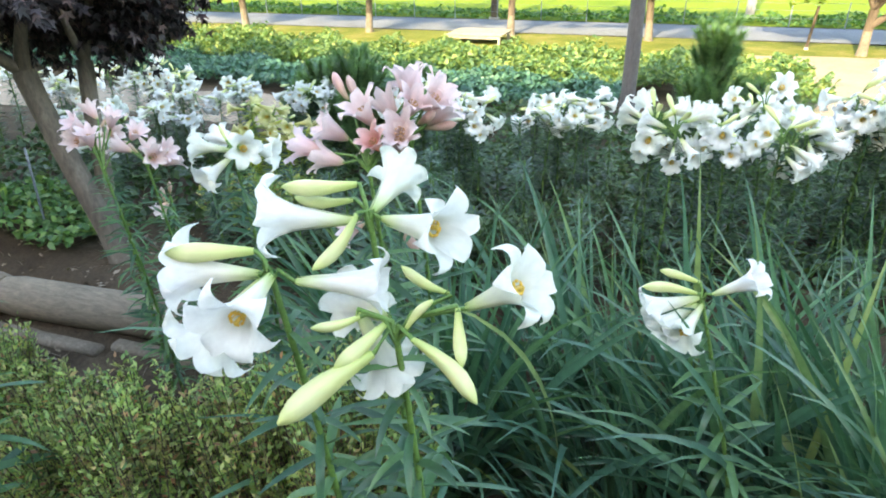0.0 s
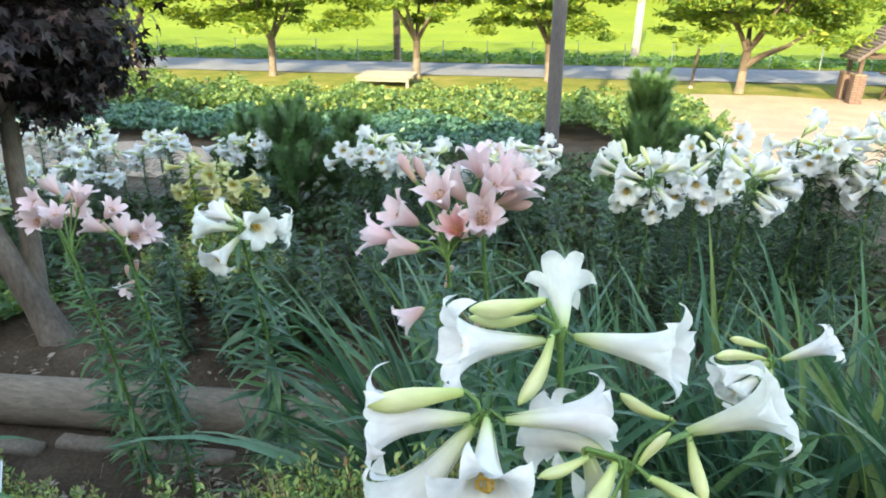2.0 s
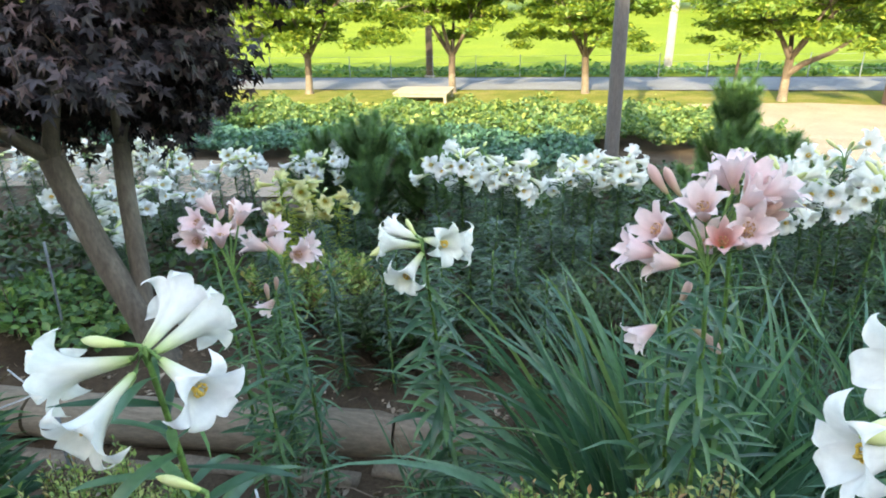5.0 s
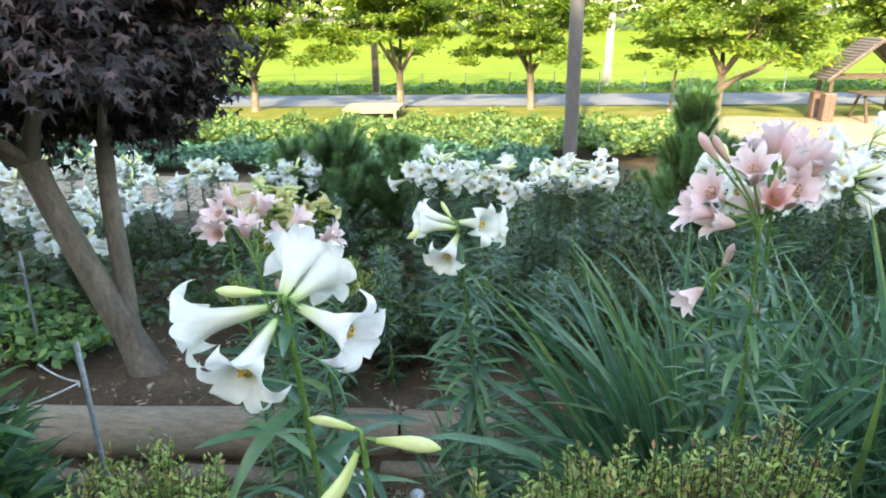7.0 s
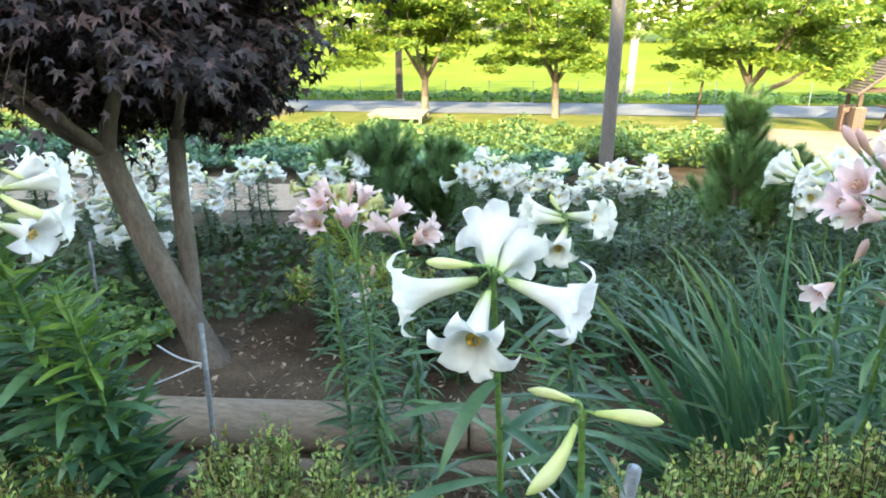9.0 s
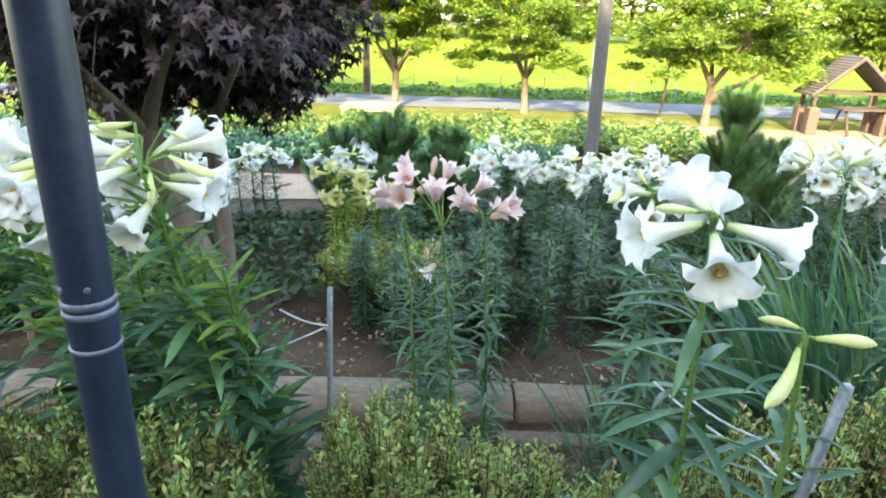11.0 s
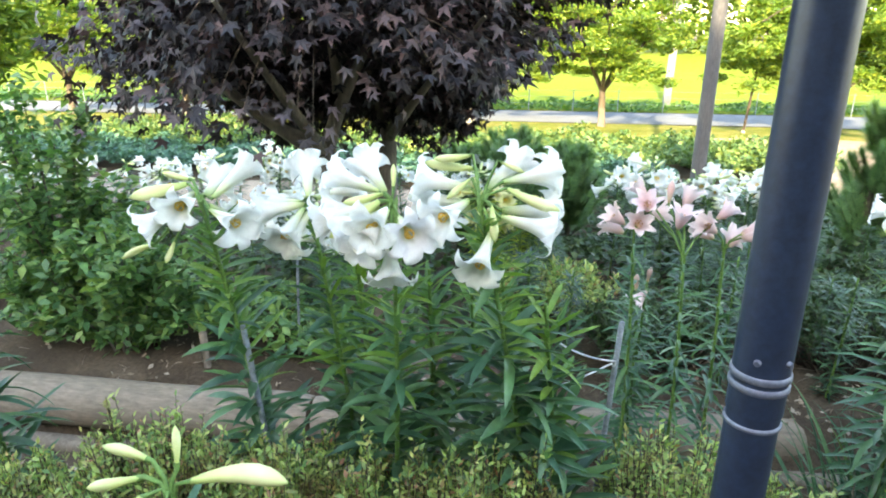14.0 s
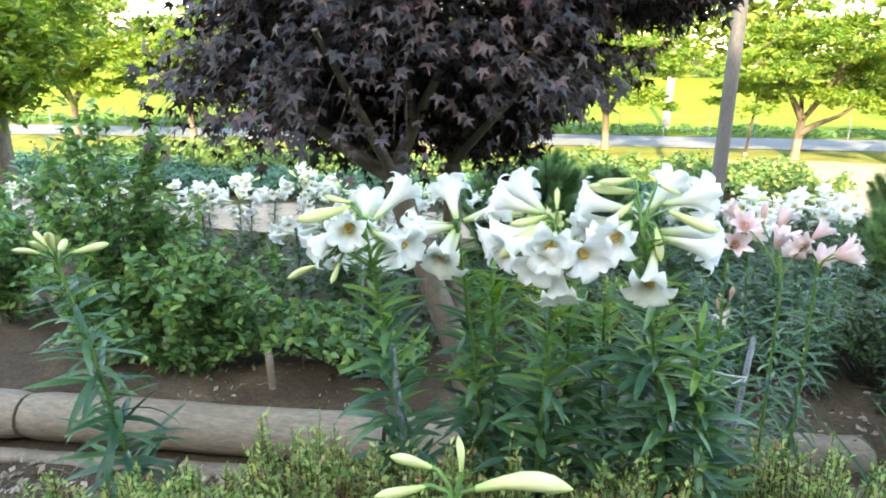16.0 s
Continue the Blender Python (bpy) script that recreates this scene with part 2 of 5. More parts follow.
# Darker green that carries the tree shadow along the field edge.
LEAF_EDGE_SHADE = leaf_surface("field_edge_leaf", [(0.0, (0.05, 0.13, 0.04)), (0.6, (0.095, 0.21, 0.055)), (1.0, (0.16, 0.28, 0.06))], 0.6, 0.3)
LEAF_GROUND = leaf_surface("ground_plant_leaf", [(0.0, (0.06, 0.11, 0.03)), (0.5, (0.10, 0.15, 0.04)), (0.85, (0.16, 0.17, 0.05)), (1.0, (0.2, 0.13, 0.07))], 0.6, 0.2)
LEAF_TREE = leaf_surface("street_tree_leaf", [(0.0, (0.065, 0.14, 0.025)), (0.45, (0.13, 0.225, 0.033)), (0.8, (0.21, 0.295, 0.042)), (1.0, (0.3, 0.35, 0.05))], 0.5, 0.42)
LEAF_FAR = leaf_surface("far_wood_leaf", [(0.0, (0.05, 0.1, 0.02)), (0.5, (0.12, 0.18, 0.03)), (1.0, (0.22, 0.27, 0.05))], 0.6, 0.3)
NEEDLE = leaf_surface("pine_needle", [(0.0, (0.055, 0.14, 0.055)), (0.6, (0.105, 0.22, 0.075)), (1.0, (0.18, 0.31, 0.1))], 0.5, 0.25)
GRASS = leaf_surface("grass_blade", [(0.0, (0.12, 0.2, 0.03)), (0.5, (0.22, 0.28, 0.05)), (1.0, (0.4, 0.36, 0.12))], 0.6, 0.3)


# ---- mesh tools ----
class Geo:
    """Gathers vertices and faces of one mesh."""

    def __init__(self):
        self.v, self.f, self.m = [], [], []

    def add(self, vs, fs, slot=0):
        k = len(self.v)
        self.v += [tuple(p) for p in vs]
        self.f += [tuple(i + k for i in q) for q in fs]
        self.m += [slot] * len(fs)

    def tube(self, pts, radii, n=8, slot=0, caps=True):
        pts = [Vector(p) for p in pts]
        vs, fs = [], []
        for i, p in enumerate(pts):
            d = (pts[min(i + 1, len(pts) - 1)] - pts[max(i - 1, 0)]).normalized()
            a = d.cross(Vector((0.31, 0.83, 0.47))).normalized()
            b = d.cross(a)
            for j in range(n):
                w = 2 * math.pi * j / n
                vs.append(p + (a * math.cos(w) + b * math.sin(w)) * radii[i])
        for i in range(len(pts) - 1):
            for j in range(n):
                q = (j + 1) % n
                fs.append((i * n + j, i * n + q, (i + 1) * n + q, (i + 1) * n + j))
        if caps:
            k, e = len(vs), (len(pts) - 1) * n
            vs += vs[:n] + vs[e:e + n]
            fs.append(tuple(k + j for j in range(n))[::-1])
            fs.append(tuple(k + n + j for j in range(n)))
        self.add(vs, fs, slot)

    def box(self, lo, hi, bev=0.0, slot=0):
        x0, y0, z0 = lo
        x1, y1, z1 = hi
        b = bev
        vs, fs = [], []
        for z, i in ((z0, b), (z0 + b, 0), (z1 - b, 0), (z1, b)) if b else ((z0, 0), (z1, 0)):
            if b:
                c = i
                vs += [(x0 + c + b * (not i), y0 + c, z), (x1 - c - b * (not i), y0 + c, z), (x1 - c, y0 + c + b * (not i), z), (x1 - c, y1 - c - b * (not i), z),
                       (x1 - c - b * (not i), y1 - c, z), (x0 + c + b * (not i), y1 - c, z), (x0 + c, y1 - c - b * (not i), z), (x0 + c, y0 + c + b * (not i), z)]
            else:
                vs += [(x0, y0, z), (x1, y0, z), (x1, y1, z), (x0, y1, z)]
        n = 8 if b else 4
        rows = len(vs) // n
        for r in range(rows - 1):
            for j in range(n):
                q = (j + 1) % n
                fs.append((r * n + j, r * n + q, (r + 1) * n + q, (r + 1) * n + j))
        fs.append(tuple(range(n))[::-1])
        fs.append(tuple((rows - 1) * n + j for j in range(n)))
        self.add(vs, fs, slot)

    def mesh(self, name, mats, smooth=True):
        me = bpy.data.meshes.new(name)
        me.from_pydata(self.v, [], self.f)
        for mt in mats if isinstance(mats, (list, tuple)) else [mats]:
            me.materials.append(mt)
        if len(me.materials) > 1:
            me.polygons.foreach_set("material_index", self.m)
        if smooth:
            me.polygons.foreach_set("use_smooth", [True] * len(me.polygons))
        me.update()
        return me


def part(name, geo, mat, parent, label="", kind="", smooth=True, m=None):
    me = geo.mesh(name, mat, smooth) if isinstance(geo, Geo) else geo
    ob = new(name, me)
    ob.parent = parent
    if m is not None:
        ob.matrix_basis = m
    return tagged(ob, label, kind=kind)


def thing(name, at, label, category, group="", kind=""):
    ob = new(name)
    ob.empty_display_size = 0.05
    ob.location = at
    return tagged(ob, label, category, group, kind)


def aim(base, tip, size=1.0, spin=0.0):
    """A pose at base whose z runs to tip."""
    d = Vector(tip) - Vector(base)
    q = d.to_track_quat("Z", "Y").to_matrix().to_4x4()
    return Matrix.Translation(base) @ q @ Matrix.Rotation(spin, 4, "Z") @ Matrix.Scale(size, 4)


def ease(a, b, x):
    u = min(1, max(0, (x - a) / (b - a)))
    return u * u * (3 - 2 * u)


def ground_z(x, y):
    """The walked bank lies above the bed, the meadow and road a little lower still."""
    z = 0.18 - 0.54 * ease(1.2, 3.3, y) + 0.20 * ease(3.5, 3.75, y)
    z -= 0.36 * ease(4.5, 9.5, y) + 0.34 * ease(9.5, 16, y)
    return z


# ---- ground and large structure ----
def grid_sheet(xs, ys, zf):
    g = Geo()
    g.v = [(x, y, zf(x, y)) for y in ys for x in xs]
    n = len(xs)
    g.f = [(j * n + i, j * n + i + 1, (j + 1) * n + i + 1, (j + 1) * n + i) for j in range(len(ys) - 1) for i in range(n - 1)]
    g.m = [0] * len(g.f)
    return g


def spread(a, b, fine, lo, hi):
    """Steps of size fine from lo to hi, widening out to a and b."""
    s = list(np.arange(lo, hi + 1e-6, fine))
    d = fine
    while s[-1] < b:
        d *= 1.35
        s.append(min(b, s[-1] + d))
    d = fine
    while s[0] > a:
        d *= 1.35
        s.insert(0, max(a, s[0] - d))
    return s


def soil_z(x, y):
    near = 1 - ease(9, 14, y)
    return ground_z(x, y) + near * (0.03 * noise.noise((x * 2.1, y * 2.1, 0)) + 0.014 * noise.noise((x * 9, y * 9, 3)))


ground = new("ground", grid_sheet(spread(-600, 600, 0.09, -10.5, 0.5), [y for y in spread(-60, 900, 0.09, 0.4, 6.0) if y <= 6.0] + spread(6.09, 900, 0.3, 6.09, 27.0), soil_z).mesh("ground", SOIL))
tagged(ground, "brown bare garden soil sloping down to the lily bed", "ground", kind="structure")


def strip(name, x0, x1, y0, y1, mat, up, label, category, wob=0.0, nx=60, ny=6, slant=0.0):
    g = Geo()
    for j in range(ny + 1):
        for i in range(nx + 1):
            x = x0 + (x1 - x0) * i / nx
            e = wob * noise.noise((x * 0.6, j * 0.37, up * 90))
            y = y0 + (y1 - y0) * j / ny + e + slant * (x + 5)
            g.v.append((x, y, ground_z(x, y) + up))
    n = nx + 1
    g.f = [(j * n + i, j * n + i + 1, (j + 1) * n + i + 1, (j + 1) * n + i) for j in range(ny) for i in range(nx)]
    g.m = [0] * len(g.f)
    return tagged(new(name, g.mesh(name, mat)), label, category, kind="structure")


strip("sand_path", -18, -5.6, 8.3, 9.9, SAND, 0.014, "pale sandy footpath behind the white lilies", "path", 0.5)
strip("sand_yard", -0.9, 22, 9.8, 18.0, SAND, 0.02, "sunlit pale sandy yard beside the pavilion", "yard", 0.5)
strip("meadow", -60, 60, 15.2, 20.15, DRYGRASS, 0.012, "sunlit dry grass verge beside the road", "grass", 0.25, 120, 8)
strip("road", -90, 90, 20.2, 23.0, ROAD, 0.025, "narrow grey asphalt farm road behind the trees", "road", 0.0, 60, 3)
strip("rice_field", -260, 260, 23.1, 210, FIELD, 0.03, "bright green rice field behind the road", "field", 0.0, 80, 60)


def shade_wood():
    """Unseen dense wood, added behind the walk to shade the garden."""
    rng = random.Random(4)
    g = Geo()
    for i in range(13000):
        x = rng.uniform(-40, 30)
        # The narrow taller bump is added to shade the grey pole.
        top = 10.6 - 0.085 * (x + 10) + 0.7 * noise.noise((x * 0.35, 0, 5)) + 2.6 * math.exp(-((x + 6.1) / 0.45) ** 2)
        z = rng.uniform(0, 1) ** 0.8 * top
        y = -11 + rng.gauss(0, 0.4)
        s = rng.uniform(0.35, 0.7)
        q = Euler((rng.uniform(0.6, 1.6), rng.uniform(-0.5, 0.5), rng.uniform(-0.8, 0.8))).to_matrix()
        g.add([Vector((x, y, z)) + q @ Vector(p) * s for p in ((-0.5, -0.6, 0), (0.5, -0.6, 0), (0.6, 0.2, 0.1), (0, 0.9, 0), (-0.6, 0.2, 0.1))], [(0, 1, 2, 3, 4)])
    ob = new("backdrop_wood", g.mesh("backdrop_wood", LEAF_SHRUB))
    return tagged(ob, "unseen tall dense green wood added to shade the garden", "wood", kind="structure")


shade_wood()


# ---- far things: trees, road, field edge ----
def crown_leaves(g, centres, count, size, rng, flat=0.6, droop=0.25, shape=4):
    for _ in range(count):
        c, r = rng.choice(centres)
        p = Vector(c) + Vector((rng.gauss(0, r * 0.62), rng.gauss(0, r * 0.62), rng.gauss(0, r * 0.62 * flat)))
        s = size * rng.uniform(0.6, 1.35)
        q = Euler((rng.gauss(0, 0.55), rng.gauss(0, 0.55) + droop, rng.uniform(0, 6.283))).to_matrix()
        g.add([p + q @ Vector(w) * s for w in ((0, -0.5, 0), (0.2, -0.12, 0.05), (0.17, 0.25, 0.03), (0, 0.65, -0.1), (-0.17, 0.25, 0.03), (-0.2, -0.12, 0.05))], [(0, 1, 2, 3), (0, 3, 4, 5)])


def street_tree(rng, lean_limb=False):
    root = thing("street_tree", (0, 0, 0), "leafy green roadside tree with a forked brown trunk", "tree", "trees along the road")
    t = Geo()
    t.tube([(0, 0, -0.05), (0.01, 0, 0.15), (0.02, 0.02, 0.55)], [0.14, 0.108, 0.098], 10)
    part("limewash", t, BARK_WHITE, root, "pale lower trunk")
    t = Geo()
    fork = Vector((0.04, 0.03, 1.0))
    t.tube([(0.02, 0.02, 0.55), tuple(fork * 0.9), tuple(fork)], [0.098, 0.096, 0.105], 10)
    centres = []
    n = 5
    for k in range(n):
        a = 6.283 * k / n + rng.uniform(-0.3, 0.3)
        out = rng.uniform(0.9, 1.25)
        p1 = fork + Vector((math.cos(a) * 0.3, math.sin(a) * 0.3, 0.45))
        p2 = fork + Vector((math.cos(a) * out * 0.75, math.sin(a) * out * 0.75, 1.0 + rng.uniform(0, 0.3)))
        p3 = fork + Vector((math.cos(a) * out * 1.3, math.sin(a) * out * 1.3, 1.6 + rng.uniform(0, 0.8)))
        t.tube([fork, p1, p2, p3], [0.07, 0.054, 0.034, 0.013], 7)
        for s in range(9):
            u = rng.uniform(0.2, 1.15)
            b = p1.lerp(p3, u)
            w = b + Vector((rng.gauss(0, 0.45), rng.gauss(0, 0.45), rng.uniform(-0.25, 0.75)))
            t.tube([b, (b + w) / 2 + Vector((0, 0, 0.06)), w], [0.02, 0.014, 0.006], 4)
            centres.append((w, rng.uniform(0.2, 0.38)))
    for k in range(52):
        a = rng.uniform(0, 6.283)
        r = rng.uniform(0.5, 2.25)
        centres.append((Vector((math.cos(a) * r, math.sin(a) * r, 2.1 + rng.uniform(-0.5, 1.35) - 0.16 * r)), rng.uniform(0.2, 0.4)))
    if lean_limb:
        t.tube([(0.02, 0, 0.65), (0.35, 0, 0.9), (0.9, -0.05, 1.15), (1.5, -0.1, 1.6)], [0.09, 0.075, 0.055, 0.02], 8)
        centres += [(Vector((1.6, 0, 1.9)), 0.5), (Vector((2.0, 0, 1.8)), 0.45)]
    part("trunk", t, BARK_FAR, root)
    c = Geo()
    crown_leaves(c, centres, 25000, 0.125, rng, 0.34, 0.35)
    part("crown", c, LEAF_TREE, root)
    return root


rng = random.Random(11)
tree_a = street_tree(rng)
tree_b = street_tree(rng)
tree_d = street_tree(rng, True)
tree_a.matrix_basis = pose(-11.29, 19.4, ground_z(0, 19.4), 0, 0, 0)
tree_b.matrix_basis = pose(-7.07, 19.7, ground_z(0, 19.7), 0, 0, 40)
tree_d.matrix_basis = pose(1.39, 18.4, ground_z(0, 18.4), 0, 0, 0)
for src, x, y, a, s in ((tree_a, -3.32, 19.6, 130, 0.97), (tree_b, -15.6, 19.5, 200, 1.05), (tree_a, -19.6, 19.8, 60, 1.0), (tree_b, 6.2, 19.4, 300, 1.0), (tree_a, 10.5, 19.6, 220, 1.05)):
    copy_thing(src, pose(x, y, ground_z(0, y), 0, 0, a) @ Matrix.Scale(s, 4))


def far_wood():
    """Trees across the field, all of one mesh."""
    rng = random.Random(8)
    g = Geo()
    centres = []
    for i in range(780):
        x = rng.uniform(-110, 110)
        y = rng.uniform(78, 96)
        top = 23 + 6 * noise.noise((x * 0.05, 1, 2))
        centres.append((Vector((x, y, rng.uniform(0.5, top))), rng.uniform(2.0, 3.6)))
    crown_leaves(g, centres, 60000, 1.25, rng, 0.7)
    return tagged(new("backdrop_far_trees", g.mesh("backdrop_far_trees", LEAF_FAR)), "distant yellow-green trees across the rice field", "trees", kind="structure")


far_wood()


def round_pole(name, at, height, r0, r1, mat, label, category, tilt=(0, 0)):
    root = thing(name, at, label, category)
    g = Geo()
    n = 8
    g.tube([(tilt[0] * height * k / n, tilt[1] * height * k / n, height * k / n) for k in range(n + 1)], [r0 + (r1 - r0) * k / n for k in range(n + 1)], 16)
    part("shaft", g, mat, root)
    g = Geo()
    g.tube([(0, 0, -0.1), (0, 0, 0.06), (0, 0, 0.075)], [r0 * 1.5, r0 * 1.5, r0 * 1.2], 16)
    part("footing", g, CONCRETE, root, "low concrete footing")
    return root


round_pole("grey_pole", (-3.22, 9.56, ground_z(0, 9.56)), 6.5, 0.093, 0.078, POLE_GREY, "tall plain grey round pole behind the lilies", "pole")
round_pole("concrete_pole", (-0.4, 25.3, ground_z(0, 25) + 0.04), 7.0, 0.145, 0.11, CONCRETE, "pale concrete utility pole in the rice field", "utility pole", (0.02, 0))
round_pole("thin_dark_pole", (0.35, 19.0, ground_z(0, 19)), 2.4, 0.035, 0.03, DARKWOOD, "thin dark wooden prop beside the roadside tree", "pole", (0.07, 0))
round_pole("bare_trunk", (-8.45, 23.3, ground_z(0, 23)), 3.5, 0.13, 0.10, BARK_FAR, "slim bare trunk across the road", "pole")


def road_fence():
    root = thing("road_fence", (0, 22.85, ground_z(0, 22.85)), "low wire fence with thin grey posts along the field", "fence")
    for k in range(46):
        x = -30 + 1.45 * k
        g = Geo()
        g.tube([(x, 0, -0.05), (x, 0, 0.75), (x, 0, 0.77)], [0.016, 0.014, 0.008], 6)
        part("post", g, STAKE, root)
    for z in (0.3, 0.52, 0.72):
        g = Geo()
        g.tube([(-30 + 1.45 * k, 0.018, z - 0.012 * (k % 2)) for k in range(41)], [0.004] * 41, 4)
        part("wire", g, STAKE, root)


road_fence()


def platform_bench():
    root = thing("wooden_platform", (-7.58, 18.3, ground_z(0, 18.3) + 0.015), "low pale wooden platform on the grass verge", "platform")
    for k in range(9):
        g = Geo()
        g.box((-0.74, -0.6 + k * 0.135, 0.24), (0.74, -0.6 + k * 0.135 + 0.122, 0.275), 0.006)
        part("plank", g, BOARD, root, smooth=False)
    for x in (-0.68, 0.62):
        for y in (-0.55, 0.5):
            g = Geo()
            g.box((x, y, 0), (x + 0.07, y + 0.07, 0.24), 0.006)
            part("leg", g, BOARD, root, smooth=False)
    for y in (-0.57, 0.55):
        g = Geo()
        g.box((-0.7, y, 0.16), (0.7, y + 0.035, 0.238), 0.004)
        part("rail", g, BOARD, root, smooth=False)


platform_bench()


def pavilion():
    root = thing("pavilion", (4.5, 17.6, ground_z(0, 17.6) + 0.022), "small open pavilion with brown brick pillars and ribbed grey roof", "pavilion")
    brick = None
    for px in (-1.1, 1.1):
        for py in (-0.36, 0.36):
            g = Geo()
            g.box((px - 0.15, py - 0.15, 0), (px + 0.15, py + 0.15, 0.8), 0.01)
            pil = part("pillar", g, SLAB, root, "mortar core of a brick pillar", smooth=False)
            if brick is None:
                b = Geo()
                b.box((-0.098, -0.05, -0.029), (0.098, 0.05, 0.029), 0.004)
                brick = b.mesh("brick", BRICK, False)
            for c in range(11):
                for s in range(4):
                    a = s * math.pi / 2
                    off = 0.055 if c % 2 else -0.055
                    v = Matrix.Rotation(a, 4, "Z") @ Vector((off, -0.112, 0))
                    part("brick", brick, None, pil, m=Matrix.Translation((px + v.x, py + v.y, 0.035 + 0.07 * c)) @ Matrix.Rotation(a, 4, "Z"))
            g = Geo()
            g.box((px - 0.05, py - 0.05, 0.8), (px + 0.05, py + 0.05, 1.28), 0.006)
            part("post", g, DARKWOOD, root, smooth=False)
    for py in (-0.36, 0.36):
        g = Geo()
        g.box((-1.2, py - 0.04, 1.2), (1.2, py + 0.04, 1.28), 0.006)
        part("beam", g, DARKWOOD, root, smooth=False)
    for side in (-1, 1):
        for k in range(15):
            g = Geo()
            u0, u1 = k / 15, (k + 1) / 15
            x0, x1 = side * 1.32 * (1 - u0), side * 1.32 * (1 - u1)
            z0, z1 = 1.15 + 1.12 * u0, 1.15 + 1.12 * u1
            g.add([(x0, -0.6, z0 + 0.07), (x0, 0.6, z0 + 0.07), (x1, 0.6, z1 + 0.035), (x1, -0.6, z1 + 0.035), (x0, -0.6, z0), (x0, 0.6, z0), (x1, 0.6, z1), (x1, -0.6, z1)],
                  [(0, 1, 2, 3), (4, 7, 6, 5), (0, 4, 5, 1), (0, 3, 7, 4), (1, 5, 6, 2), (3, 2, 6, 7)])
            part("roof_rib", g, ROOF, root, smooth=False)
    for py in (-0.6, 0.6):
        for side in (-1, 1):
            g = Geo()
            g.tube([(side * 1.3, py, 1.13), (0, py, 2.22)], [0.03, 0.03], 4)
            part("gable_board", g, DARKWOOD, root, "dark gable board", smooth=False)
    root.scale = (0.82, 0.82, 0.82)
    t = thing("picnic_table", (4.9, 17.4, ground_z(0, 17.4) + 0.022), "grey wooden picnic table under the pavilion", "table")
    for k in range(5):
        g = Geo()
        g.box((-0.7, -0.36 + k * 0.145, 0.62), (0.7, -0.36 + k * 0.145 + 0.13, 0.66), 0.005)
        part("plank", g, DARKWOOD, t, smooth=False)
    for x in (-0.5, 0.5):
        for d in (-1, 1):
            g = Geo()
            g.tube([(x, d * 0.42, 0), (x, d * 0.12, 0.62)], [0.035, 0.035], 6)
            part("leg", g, DARKWOOD, t)


pavilion()


# ---- leafy bands ----
def leaf_band(name, x0, x1, y0, y1, height, count, size, mat, label, category, seed, rough=0.5, slant=0.0):
    rng = random.Random(seed)
    g = Geo()
    for _ in range(count):
        x = rng.uniform(x0, x1)
        y = rng.uniform(y0, y1)
        h = height * (0.65 + rough * noise.noise((x * 1.3, y * 1.3, seed)) + 0.25 * noise.noise((x * 4, y * 4, seed + 2)))
        y += slant * (x + 5)
        z = ground_z(x, y) + max(0.03, h) * rng.uniform(0.25, 1) ** 0.5
        s = size * rng.uniform(0.6, 1.4)
        q = Euler((rng.gauss(-0.35, 0.5), rng.gauss(0, 0.45), rng.uniform(0, 6.283))).to_matrix()
        p = Vector((x, y, z))
        g.add([p + q @ Vector(w) * s for w in ((0, -0.5, 0), (0.36, -0.15, 0.06), (0.28, 0.2, 0.04), (0, 0.6, -0.1), (-0.28, 0.2, 0.04), (-0.36, -0.15, 0.06))], [(0, 1, 2, 3), (0, 3, 4, 5)])
    return tagged(new(name, g.mesh(name, mat)), label, category, kind="stuff")


leaf_band("bean_rows", -16, -0.5, 11.8, 15.2, 0.6, 42000, 0.08, LEAF_BEAN, "leafy green bean plants in a broad bed", "crop", 21, 0.9, slant=-0.12)
leaf_band("low_hedge", -18, -3.4, 9.9, 12.8, 0.44, 38000, 0.075, LEAF_TEAL_SHADE, "low planting beyond the path, leaves tinted blue-green for shade", "hedge", 22, slant=-0.1)
leaf_band("weeds", -16, -0.4, 14.8, 16.6, 0.28, 12000, 0.09, GRASS, "sunlit yellow-green weeds on the verge", "weeds", 23)
# This weed band stands in for the tree shadow falling past the road.
leaf_band("field_edge_grass", -45, 40, 23.1, 25.4, 0.24, 19000, 0.13, LEAF_EDGE_SHADE, "green weeds along the rice field's edge, standing in for tree shade", "weeds", 24, 1.2)
leaf_band("bed_undergrowth", -9.5, -0.8, 4.5, 6.8, 0.24, 9000, 0.065, LEAF_SHRUB, "low undergrowth among the lilies, darkened for shade", "undergrowth", 25, 0.9)
leaf_band("bed_undergrowth", -8.8, -6.5, 3.95, 4.7, 0.26, 2600, 0.06, LEAF_BUSH, "low green undergrowth behind the log", "undergrowth", 27, 1.2)
leaf_band("tall_undergrowth", -6.0, -0.6, 6.2, 9.8, 0.3, 13000, 0.062, LEAF_SHRUB, "green undergrowth behind the lilies, darkened for shade", "undergrowth", 26, 0.7)


# ---- log border ----
def log_z(x):
    u = max(0, (x + 7.6) / 3.2)
    return -0.327 - 0.075 * u * u


